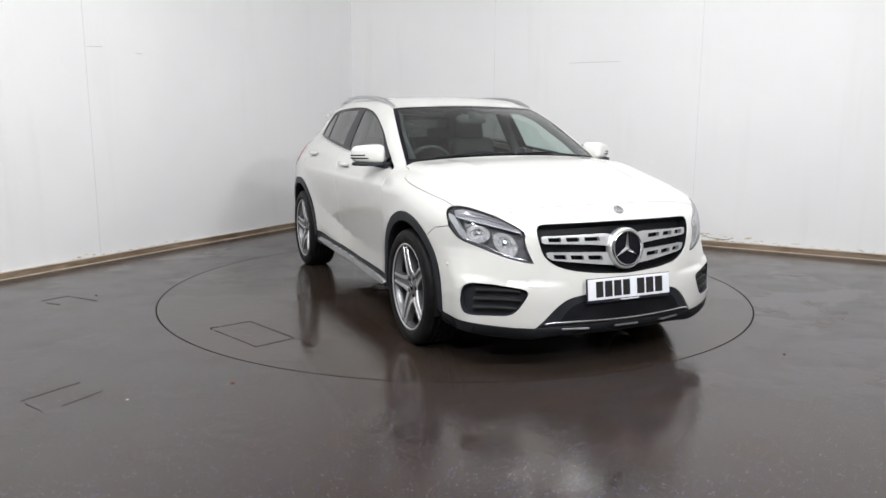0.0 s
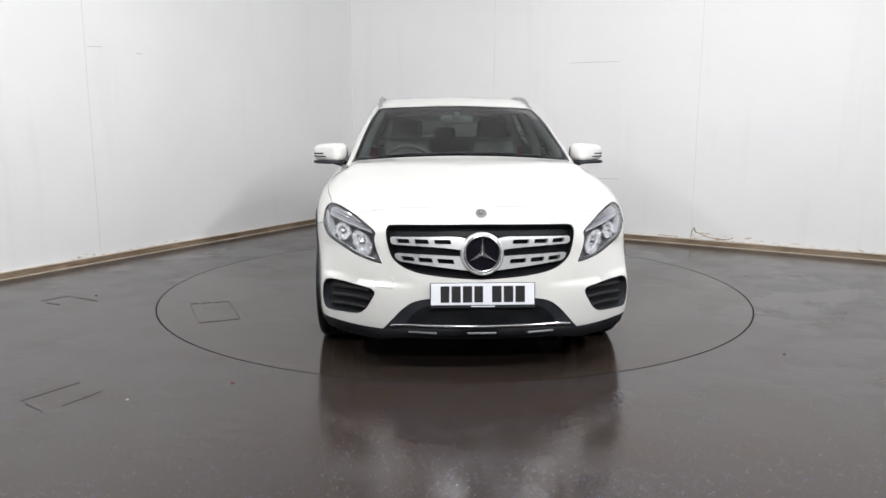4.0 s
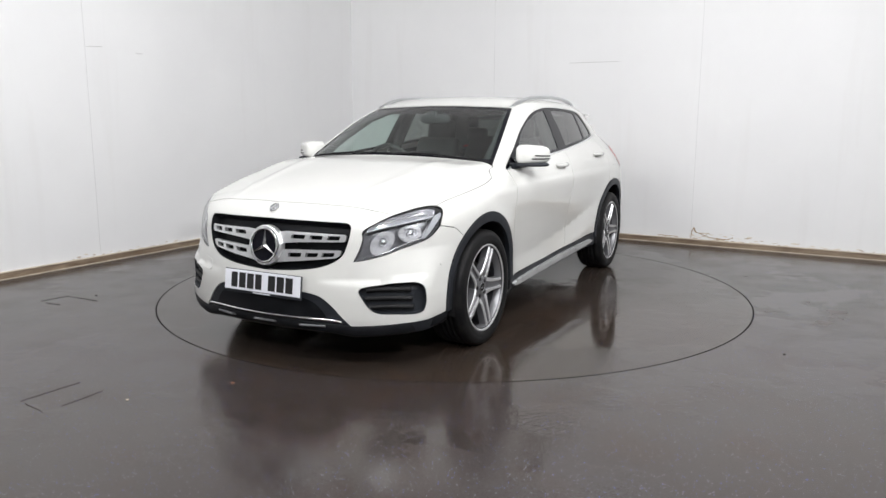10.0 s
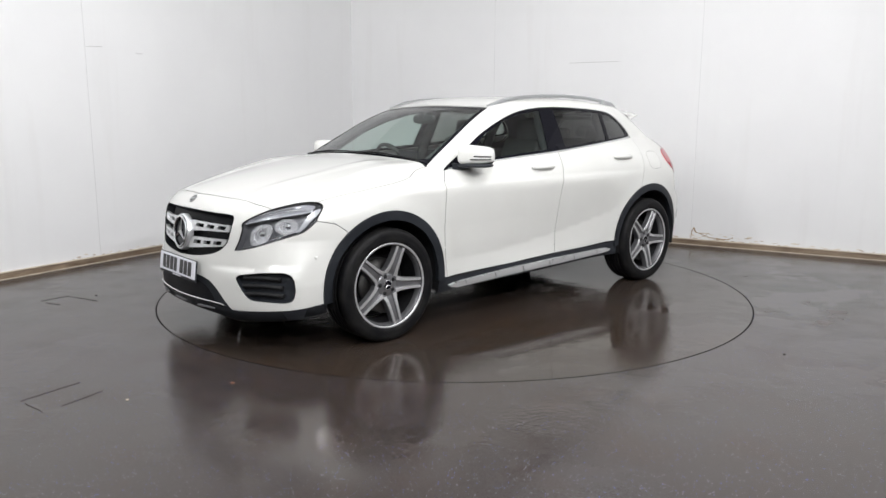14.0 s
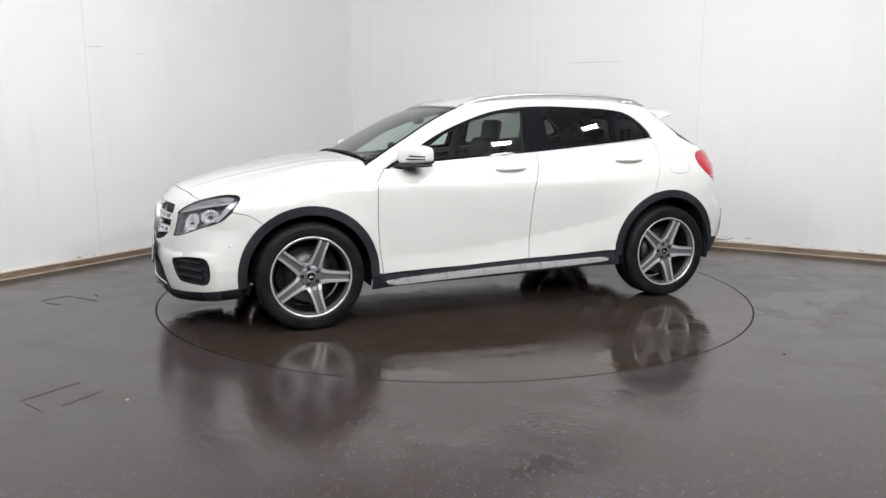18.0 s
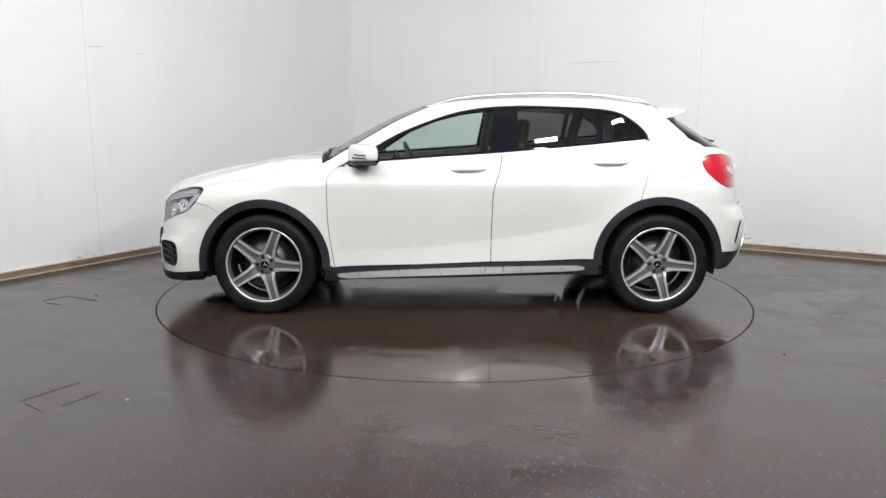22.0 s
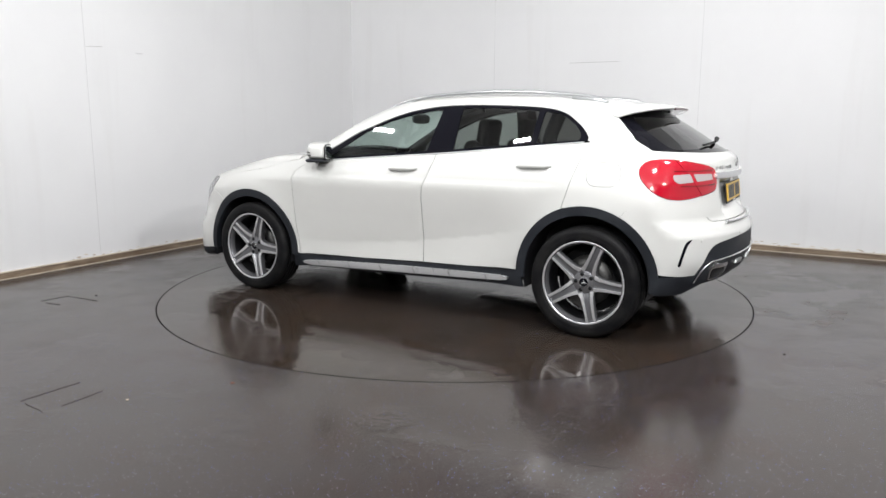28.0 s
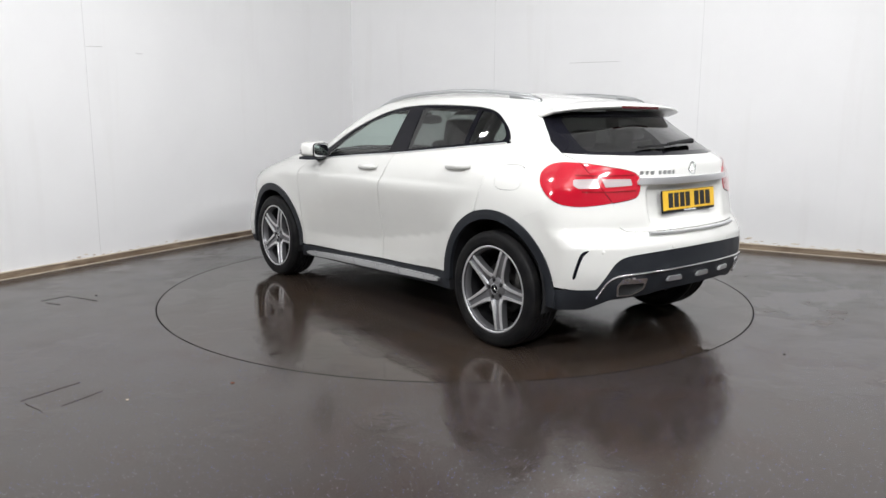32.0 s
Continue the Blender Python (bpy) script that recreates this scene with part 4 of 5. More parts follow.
def spoke_faces():
    """The two bright machined edges of a spoke."""
    vs, fs = [], []
    rows = ((0.064, 0.0512, 0.0793), (0.078, 0.0500, 0.083), (0.095, 0.0425, 0.088), (0.13, 0.0375, 0.093), (0.17, 0.0345, 0.097), (0.215, 0.0325, 0.100), (0.242, 0.0335, 0.1005))
    for s in (-1, 1):
        b = len(vs)
        for x, w, y in rows:
            for t, dy in ((1.0, -0.004), (0.93, 0.0022), (0.52, 0.0022), (0.46, -0.004)):
                vs.append((x, y + dy, s * w * t))
        for i in range(len(rows) - 1):
            for k in range(3):
                q = (b + i * 4 + k, b + i * 4 + k + 1, b + (i + 1) * 4 + k + 1, b + (i + 1) * 4 + k)
                fs.append(q if s < 0 else q[::-1])
    return vs, fs


def make_wheel():
    """A five-spoke alloy wheel with a low tyre; its outer face looks along +y."""
    tread = [(0.250, -0.098), (0.256, -0.112), (0.290, -0.120), (0.322, -0.114), (0.339, -0.098), (0.3445, -0.080)]
    for g in (-0.048, -0.016, 0.016, 0.048):
        tread += [(0.345, g - 0.006), (0.337, g - 0.005), (0.337, g + 0.005), (0.345, g + 0.006)]
    tread += [(0.3445, 0.080), (0.339, 0.098), (0.333, 0.106), (0.331, 0.1075), (0.322, 0.114), (0.300, 0.1195), (0.297, 0.1185), (0.290, 0.120), (0.272, 0.117), (0.262, 0.112), (0.254, 0.104)]
    rv, rf = lathe([(0.262, 0.100), (0.262, 0.1075), (0.257, 0.110), (0.250, 0.1085), (0.244, 0.104), (0.240, 0.096), (0.236, 0.060), (0.228, 0.0), (0.222, -0.06), (0.240, -0.10)], 72)
    wheel = put("wheel", mesh("wheel", rv, [f[::-1] for f in rf], BARREL), car, "grey five-spoke alloy wheel with machined faces")
    tv, tf = lathe(tread, 72)
    put("tyre", mesh("tyre", tv, [f[::-1] for f in tf], TYRE), wheel, "black low-profile tyre")
    lv, lf = lathe([(0.2625, 0.1065), (0.2575, 0.1115), (0.2495, 0.1100), (0.2465, 0.1055)], 72)
    put("rim_lip", mesh("rim_lip", lv, [f[::-1] for f in lf], RIM), wheel, "bright machined rim edge")
    lv, lf = lathe([(0.2460, 0.1052), (0.2390, 0.0965), (0.2350, 0.058)], 72)
    put("rim_dish", mesh("rim_dish", lv, [f[::-1] for f in lf], RIM_DARK), wheel)
    sm = mesh("spoke", *spoke_mesh(), RIM_DARK, False)
    fm = mesh("spoke_face", *spoke_faces(), RIM, False)
    for i in range(5):
        for me, nm in ((sm, "spoke"), (fm, "spoke_face")):
            put(nm, me, wheel).matrix_basis = Matrix.Rotation(math.radians(72 * i), 4, "Y")
    hv, hf = lathe([(0.001, 0.082), (0.030, 0.082), (0.034, 0.079), (0.040, 0.079), (0.062, 0.076), (0.072, 0.070), (0.075, 0.04)], 40)
    put("hub", mesh("hub", hv, [f[::-1] for f in hf], RIM_DARK), wheel)
    ring_star(wheel, 0.030, CHROME, GLOSS_BLACK, pose(0, 0.0835, 0, -90, 0, 0) @ pose(0, 0, 0, 0, 0, 180), "hub_badge", 0.003)
    bv, bf = lathe([(0.0005, 0.0795), (0.011, 0.0795), (0.0132, 0.076), (0.0132, 0.06)], 12)
    bolt = mesh("wheel_bolt", bv, [f[::-1] for f in bf], DARK)
    for i in range(5):
        a = math.radians(72 * i + 36)
        put("wheel_bolt", bolt, wheel).location = (0.052 * math.cos(a), 0.001, 0.052 * math.sin(a))
    dv, df = lathe([(0.07, 0.005), (0.155, 0.005), (0.155, -0.018), (0.07, -0.018)], 48)
    put("brake_disc", mesh("brake_disc", dv, [f[::-1] for f in df], DISC), wheel, "steel brake disc")
    sv, sf = lathe([(0.0005, -0.040), (0.10, -0.040), (0.205, -0.046), (0.210, -0.056), (0.0005, -0.058)], 40)
    put("dust_shield", mesh("dust_shield", sv, [f[::-1] for f in sf], DARK), wheel)
    part("brake_caliper", box((0.075, 0.07, 0.15), (-0.135, 0.0, 0.02), 0.015), DISC, wheel)
    return wheel


def wheel_copy(src, m):
    made = {}
    for o in (src, *src.children_recursive):
        made[o] = o.copy()
        scene.collection.objects.link(made[o])
        made[o].parent = made.get(o.parent, o.parent)
    made[src].matrix_basis = m
    return made[src]


wheel = make_wheel()
spin = lambda a: Matrix.Rotation(math.radians(a), 4, "Y")
wheel.matrix_basis = pose(WB, 0.785, 0.345) @ spin(-111.5)
wheel_copy(wheel, pose(-WB, 0.785, 0.345) @ spin(-112))
wheel_copy(wheel, pose(WB, -0.785, 0.345, 0, 0, 180) @ spin(-75))
wheel_copy(wheel, pose(-WB, -0.785, 0.345, 0, 0, 180) @ spin(-84))

# dark liners round the wheels, and the underside
for wx, zc in ((WB, ZF), (-WB, ZR)):
    for s in (1, -1):
        vs, fs = [], []
        n = 24
        for i in range(n + 1):
            a = math.radians(-14 + 208 * i / n)
            for r, y in ((0.395, 0.885), (0.400, 0.62), (0.395, 0.56), (0.02, 0.555)):
                vs.append((wx + r * math.cos(a), s * y, zc + r * math.sin(a)))
        for i in range(n):
            for k in range(3):
                q = (i * 4 + k, i * 4 + k + 1, i * 4 + k + 5, i * 4 + k + 4)
                fs.append(q if s > 0 else q[::-1])
        put("wheel_liner", mesh("wheel_liner", vs, fs, DARK), car)
part("underbody", box((2.30, 1.16, 0.12), (0.35, 0, 0.285), 0.03), DARK, car)
part("engine_shield", box((0.32, 1.42, 0.06), (1.86, 0, 0.262), 0.02), DARK, car)
part("floor_pan", box((1.72, 1.50, 0.06), (0.0, 0, 0.325), 0.02), DARK, car)
part("radiator_block", box((0.30, 1.10, 0.50), (1.86, 0, 0.52), 0.03), DARK, car)
part("rear_floor", box((0.46, 1.2, 0.22), (-1.70, 0, 0.56), 0.05), DARK, car)
ev, ef = tube([(-1.0, 0.30, 0.26), (-1.3, 0.32, 0.25), (-1.55, 0.36, 0.32), (-1.64, 0.36, 0.40)], 0.03, 10)
put("exhaust_pipe", mesh("exhaust_pipe", ev, ef, RIM_DARK), car)
part("silencer", box((0.22, 0.60, 0.12), (-1.68, 0.05, 0.44), 0.05, None, 3), DARK, car)
part("rear_axle_beam", box((0.10, 1.10, 0.07), (-1.35, 0, 0.28), 0.02), DARK, car)


# ---- front: grille, lamps, lower trim ----
def face_pose(p, n, up=(0, 0, 1)):
    """A pose at p whose z axis looks along n."""
    z = Vector(n).normalized()
    x = Vector(up).cross(z).normalized()
    y = z.cross(x)
    return Matrix((x, y, z)).transposed().to_4x4() if p is None else Matrix.Translation(Vector(p)) @ Matrix((x, y, z)).transposed().to_4x4()


def bowl(name, outline, proj, mat, parent, deep, label="", **more):
    """A recess below the skin with walls up to its edge."""
    vf = sheet(outline, proj, lift=-deep, depth=-deep + 0.002, gap=0.001, **more)
    return put(name, mesh(name, *vf, mat, False), parent, label)


grille = bowl("grille", whole(grille_half), Nose, INTAKE, car, 0.055, "black radiator grille with two slotted silver louvres", step=0.05)
for up in (0, 1):
    for s in (1, -1):
        if up:
            bar = spline((0.07, 0.730), (0.12, 0.742), (0.20, 0.742), (0.34, 0.739), (0.455, 0.736), n=3) + [(0.466, 0.728), (0.464, 0.704), (0.450, 0.696)] + spline((0.34, 0.693), (0.20, 0.686), (0.07, 0.672), n=3)
            slots = [(0.155, 0.238), (0.268, 0.338), (0.366, 0.430)]
            zs = lambda y: 0.716 + 0.0 * y
        else:
            bar = spline((0.07, 0.642), (0.20, 0.648), (0.34, 0.652), (0.435, 0.652), n=3) + [(0.445, 0.645), (0.438, 0.625), (0.415, 0.612)] + spline((0.32, 0.602), (0.20, 0.588), (0.06, 0.572), n=3)
            slots = [(0.140, 0.222), (0.248, 0.318), (0.342, 0.405)]
            zs = lambda y: 0.611 + 0.045 * y
        fl = (lambda q: q) if s > 0 else flip
        cut = [fl(on_front(*rounded([(a, zs(a) - 0.011), (b, zs(b) - 0.011), (b + 0.006, zs(b) + 0.011), (a + 0.006, zs(a) + 0.011)], 0.003, 2))) for a, b in slots]
        vf = sheet(fl(on_front(*bar)), Nose, lift=-0.010, depth=0.022, gap=0.0, holes=cut, step=0.03)
        put("grille_louvre", mesh("grille_louvre", *vf, SATIN), grille, "silver louvre with three dark slots")
ring_star(car, 0.096, CHROME, GLOSS_BLACK, face_pose((2.240, 0, 0.658), (1, 0, 0.12)), "front_badge", 0.012)
bv, bf = lathe([(0.094, -0.030), (0.094, 0.003), (0.099, 0.007), (0.105, 0.005), (0.109, -0.004), (0.110, -0.030)], 56, "z")
put("badge_surround", mesh("badge_surround", bv, bf, SATIN), car, "silver ring round the front badge").matrix_basis = face_pose((2.238, 0, 0.658), (1, 0, 0.12))
ring_star(car, 0.029, CHROME, RIM_DARK, face_pose(on_front((0.0, 0.851))[0] + np.array((0.001, 0, 0.002)), normal_at(np.array(on_front((0.0, 0.851))))[0]), "bonnet_badge", 0.003)


def fan(centre, size, tilt, spokes, deep, fl, unit):
    """A faceted reflector: wedges round a centre, each turned a little from its neighbours."""
    ring = lambda k, r: (centre[0] + r * (size[0] * math.cos(k) * math.cos(tilt) - size[1] * math.sin(k) * math.sin(tilt)), centre[1] + r * (size[0] * math.cos(k) * math.sin(tilt) + size[1] * math.sin(k) * math.cos(tilt)))
    for k in range(spokes):
        a0, a1 = 2 * math.pi * k / spokes, 2 * math.pi * (k + 1) / spokes
        for r0, r1, back in ((0.28, 0.62, 0.012), (0.62, 1.0, 0.0)):
            corners = on_front(ring(a0, r0), ring(a0, r1), ring((a0 + a1) / 2, r1), ring(a1, r1), ring(a1, r0))
            vf = sheet(fl(corners), Nose, lift=-deep - back - 0.006 * (k % 2), depth=0.012, gap=0.0, step=0.08)
            put("reflector_facet", mesh("reflector_facet", [v[:3] for v in vf[0]], vf[1], REFLECTOR, False), unit)
    p = on_front(centre)[0]
    q = p - normal_at(np.array([p]))[0] * (deep + 0.008)
    cv, cf = lathe([(0.0005, 0.010), (0.009, 0.008), (0.013, 0.0), (0.019, -0.002), (0.023, -0.014)], 24, "z")
    c = put("bulb_cap", mesh("bulb_cap", cv, cf, CHROME), unit)
    side = 1 if fl([np.array((0, 1, 0))])[0][1] > 0 else -1
    c.matrix_basis = face_pose((q[0], side * q[1], q[2]), (1, 0.35 * side, 0.0))


def lamp_unit(s):
    fl = (lambda q: q) if s > 0 else flip
    unit = bowl("headlight", fl(hl3), Nose, LAMP_GREY, car, 0.060, "clear headlight with chrome reflectors in a grey housing", step=0.04)
    vf = sheet(fl(hl3), Nose, lift=-0.001, depth=0.004, gap=0.0025, step=0.03)
    put("lens", mesh("lens", *vf, CLEAR), unit, "clear plastic lens")
    vf = sheet(fl(hl3), Nose, lift=0.0, depth=0.012, gap=0.0, step=0.03, holes=[fl(on_front(*[tuple(0.987 * (np.array(p) - (0.69, 0.74)) + (0.69, 0.74)) for p in HL]))])
    put("lamp_seal", mesh("lamp_seal", *vf, DARK), unit)
    # daytime light guide along the top, with a bright lower edge
    top_edge = [(0.560, 0.770), (0.610, 0.804), (0.661, 0.832), (0.715, 0.851), (0.764, 0.862), (0.800, 0.853)]
    low_edge = [(0.806, 0.818), (0.745, 0.802), (0.683, 0.785), (0.620, 0.768), (0.558, 0.749)]
    vf = sheet(fl(on_front(*(spline(*top_edge, n=3) + spline(*low_edge, n=3)))), Nose, lift=-0.014, depth=0.03, gap=0.0, step=0.02)
    put("light_guide", mesh("light_guide", *vf, LIGHT_GUIDE), unit, "pale silver light guide")
    for pts, r, mat in ((low_edge, 0.0042, MARKER), ([(0.585, 0.777), (0.66, 0.806), (0.73, 0.825), (0.785, 0.832)], 0.0026, CHROME), ([(0.612, 0.796), (0.67, 0.825), (0.74, 0.845)], 0.0026, CHROME)):
        q = np.array(on_front(*spline(*pts, n=4)))
        q = q - normal_at(q) * 0.010
        tv, tf = tube(fl([p for p in q]), r, 6)
        put("light_guide_bar", mesh("light_guide_bar", tv, tf, mat), unit)
    band = spline((0.808, 0.818), (0.822, 0.836), (0.829, 0.805), (0.815, 0.745), (0.792, 0.702), n=4) + spline((0.782, 0.708), (0.800, 0.755), (0.806, 0.800), n=4)
    vf = sheet(fl(on_front(*band)), Nose, lift=-0.012, depth=0.03, gap=0.0, step=0.02)
    put("side_marker", mesh("side_marker", *vf, MARKER), unit)
    fan((0.742, 0.738), (0.045, 0.050), 0.3, 16, 0.028, fl, unit)
    fan((0.632, 0.690), (0.046, 0.070), -0.55, 16, 0.028, fl, unit)
    # bright lip along the lower edge
    q = np.array(on_front(*spline((0.545, 0.612), (0.600, 0.625), (0.657, 0.645), (0.700, 0.668), (0.785, 0.706), n=4)))
    q = q - normal_at(q) * 0.014
    tv, tf = tube(fl([p for p in q]), 0.004, 6)
    put("lamp_trim", mesh("lamp_trim", tv, tf, CHROME), unit)


MARKER = material("side_marker_plastic", (0.42, 0.43, 0.45), 0.2, Coat_Weight=1.0)
LIGHT_GUIDE = material("light_guide_plastic", (0.24, 0.24, 0.265), 0.14, Coat_Weight=1.0)
for s in (1, -1):
    lamp_unit(s)

# corner vents with three blades
for s in (1, -1):
    fl = (lambda q: q) if s > 0 else flip
    vent = bowl("bumper_vent", fl(on_front(*FOG)), Nose, CLAD, car, 0.035, "black bumper vent with horizontal blades", step=0.05)
    for za, zb, y0, y1 in ((0.446, 0.459, 0.580, 0.778), (0.398, 0.411, 0.576, 0.786), (0.352, 0.364, 0.592, 0.790)):
        q = np.array(on_front(*[(y0 + (y1 - y0) * t, (za + zb) / 2 + 0.006 * math.sin(math.pi * t)) for t in (0, 0.1, 0.25, 0.4, 0.55, 0.7, 0.85, 0.93, 1)]))
        q = q - normal_at(q) * 0.024
        tv, tf = tube(fl([p for p in q]), 0.012, 8)
        put("vent_blade", mesh("vent_blade", tv, tf, DARK), vent)

# lower grille mouth, skid strip and its three bright inserts
mouth = spline((0.0, 0.405), (0.20, 0.404), (0.30, 0.385), (0.352, 0.345), (0.385, 0.296), n=4) + [(0.2, 0.296), (0.0, 0.296)]
vf = sheet(whole(on_front(*mouth)), Nose, lift=0.001, depth=0.0, gap=0.0, step=0.05)
put("lower_grille", mesh("lower_grille", *vf, INTAKE), car, "dark lower air intake")
strip = on_front(*spline((0.0, 0.288), (0.25, 0.290), (0.36, 0.290), (0.43, 0.287), (0.462, 0.280), n=4))
tv, tf = tube([p + np.array((0.006, 0, 0.002)) for p in flip(strip)[::-1] + strip[1:]], 0.0055, 8)
put("skid_strip", mesh("skid_strip", tv, tf, CHROME), car, "thin silver skid-plate strip")
for y, turned in ((-0.30, -16), (0.0, 0), (0.30, 16)):
    p = on_front((abs(y), 0.270))[0]
    m = Matrix.Rotation(math.radians(turned), 4, "Z") @ Matrix.Rotation(math.radians(-12), 4, "Y")
    part("skid_insert", box((0.03, 0.145, 0.010), (p[0] - 0.002, y, 0.252), 0.003, m), RIM_DARK, car)
# black lip under the painted corners
for s in (1, -1):
    top = on_front((0.0, 0.272), (0.15, 0.271), (0.30, 0.268), (0.40, 0.264), (0.47, 0.260), (0.52, 0.259), (0.58, 0.262), (0.66, 0.268), (0.760, 0.277)) + on_side((1.86, 0.292), (1.80, 0.299), (1.775, 0.301))
    nn = normal_at(np.array(top))
    vs, fs = [], []
    for k, (p, n) in enumerate(zip(top, nn)):
        n = np.array((n[0], n[1], 0.0))
        n = n / np.linalg.norm(n)
        drop = 0.062 if k > 4 else (0.046, 0.046, 0.047, 0.050, 0.056)[k]
        for out, dz in ((-0.002, 0.004), (0.004, -0.004), (-0.006, -drop + 0.008), (-0.016, -drop), (-0.09, -drop + 0.004), (-0.09, 0.0)):
            q = p + n * out + np.array((0, 0, dz))
            vs.append((q[0], s * q[1], q[2]))
    for i in range(len(top) - 1):
        for k in range(6):
            f = (i * 6 + k, i * 6 + (k + 1) % 6, (i + 1) * 6 + (k + 1) % 6, (i + 1) * 6 + k)
            fs.append(f if s < 0 else f[::-1])
    fs += [tuple(range(6)), tuple(range((len(top) - 1) * 6, len(top) * 6))[::-1]]
    put("bumper_lip", mesh("bumper_lip", vs, fs, INTAKE), car, "black plastic lip below the bumper corner")


# number plates: characters stand as plain bars
def number_plate(x, z, face, lean, colour, nm):
    m = pose(x, 0, z, 0, 0, 0) @ Matrix.Rotation(math.radians(lean), 4, "Y") @ (pose(0, 0, 0, 90, 0, 90) if face > 0 else pose(0, 0, 0, 90, 0, -90))
    pl = part("number_plate", box((0.520, 0.109, 0.006), (0, 0, 0), 0.0025), colour, car, nm)
    pl.matrix_basis = m
    part("plate_holder", box((0.530, 0.127, 0.008), (0, -0.006, -0.006), 0.003), CLAD, pl)
    x0 = -0.212
    for i, w in enumerate((0.044, 0.046, 0.046, 0.044, 0, 0.048, 0.048, 0.048)):
        if w:
            part("plate_mark", box((w, 0.082, 0.002), (x0 + w / 2, 0, 0.0036), 0.0006, None, 1), INK, pl)
            x0 += w + 0.011
        else:
            x0 += 0.034
    part("plate_mark", box((0.12, 0.006, 0.002), (0, -0.0615, 0.0005), 0.0005, None, 1), PLATE_WHITE, pl)
    return pl


number_plate(2.276, 0.460, 1, -7, PLATE_WHITE, "white front number plate with dark marks")

# parking sensors and the towing-eye cover
for y, z in ((0.86, 0.545), (-0.86, 0.545)):
    p = on_front((abs(y) if abs(y) < 0.8 else 0.80, z))[0] if abs(y) < 0.8 else on_side((1.83, 0.565))[0]
    n = normal_at(np.array([p]))[0]
    sv, sf = lathe([(0.0005, 0.0012), (0.0085, 0.001), (0.0095, -0.001), (0.0095, -0.004)], 16, "z")
    sg = 1 if y > 0 else -1
    put("parking_sensor", mesh("parking_sensor", sv, sf, PAINT), car).matrix_basis = face_pose((p[0], sg * p[1], p[2]), (n[0], sg * n[1], n[2]))

vf = sheet(flip(on_front(*rounded([(0.445, 0.475), (0.545, 0.480), (0.545, 0.540), (0.445, 0.535)], 0.015, 3))), Nose, lift=0.0015, depth=0.006, gap=0.0, step=0.03)
put("towing_cover", mesh("towing_cover", *vf, PAINT), car)

# scuttle below the windscreen, wipers
vf = sheet(whole(COWL[:-1] + SCREEN_BASE[::-1]), Barrel, lift=-0.014, depth=0.0, gap=-0.004, step=0.04)
put("scuttle", mesh("scuttle", *vf, DARK), car)
for a, b in (((0.945, -0.64), (0.978, 0.02)), ((0.980, 0.04), (0.938, 0.66))):
    pts = on_top(*[(a[0] + (b[0] - a[0]) * t, a[1] + (b[1] - a[1]) * t) for t in (0, 0.25, 0.5, 0.75, 1)])
    wv, wf = tube([p + np.array((0.0, 0, 0.002)) for p in pts], 0.005, 6)
    put("wiper_blade", mesh("wiper_blade", wv, wf, DARK), car)
    wv, wf = tube([pts[0] + np.array((0.02, 0, 0.002)), pts[1] + np.array((0.012, 0, 0.006)), pts[2] + np.array((0, 0, 0.006))], 0.005, 6)
    put("wiper_arm", mesh("wiper_arm", wv, wf, DARK), car)


# ---- flanks: mirrors, handles, rails, bright trims ----
def blob(size, at, power=(2.6, 2.6), taper=None, nu=20, nv=14):
    """A rounded box (superellipsoid)."""
    vs, fs = [], []
    f = lambda v, e: math.copysign(abs(v) ** (2 / e), v)
    for i in range(nv + 1):
        b = -math.pi / 2 + math.pi * i / nv
        for k in range(nu):
            a = 2 * math.pi * k / nu
            p = Vector((f(math.cos(b), power[0]) * f(math.cos(a), power[1]), f(math.cos(b), power[0]) * f(math.sin(a), power[1]), f(math.sin(b), power[0])))
            if taper:
                p = taper(p)
            vs.append((at[0] + p.x * size[0], at[1] + p.y * size[1], at[2] + p.z * size[2]))
    for i in range(nv):
        for k in range(nu):
            l = (k + 1) % nu
            fs.append((i * nu + k, i * nu + l, (i + 1) * nu + l, (i + 1) * nu + k))
    return vs, fs


def both_sides(name, vf, mat, label="", parents=(None, None)):
    a = put(name, mesh(name, *vf, mat), parents[0] or car, label)
    b = put(name, mesh(name, *mirrored(vf), mat), parents[1] or car, label)
    return a, b


def mirror_shape(p):
    q = p.copy()
    q.x = p.x * (0.80 - 0.22 * p.y) if p.x > 0 else p.x * 0.62
    q.z = p.z * (1.0 - 0.13 * p.y)
    if p.z < 0:
        q.z *= 0.78
    return q


def mirror_front(y, z):
    """A point on the front of the mirror shell, from its own unit coordinates."""
    x = max(1 - abs(y) ** 4 - abs(z) ** 4, 0.0) ** 0.25
    q = mirror_shape(Vector((x, y, z)))
    return (0.655 + q.x * 0.105, 0.900 + q.y * 0.112, 1.094 + q.z * 0.068)


def swept(vf):
    """Turn a part of the mirror so that its outer end lies further back."""
    c, w = math.cos(math.radians(24)), math.sin(math.radians(24))
    turned = [(0.648 + (v[0] - 0.655) * c - (v[1] - 0.900) * w, 0.900 + (v[0] - 0.655) * w + (v[1] - 0.900) * c, v[2]) for v in vf[0]]
    return turned, vf[1]


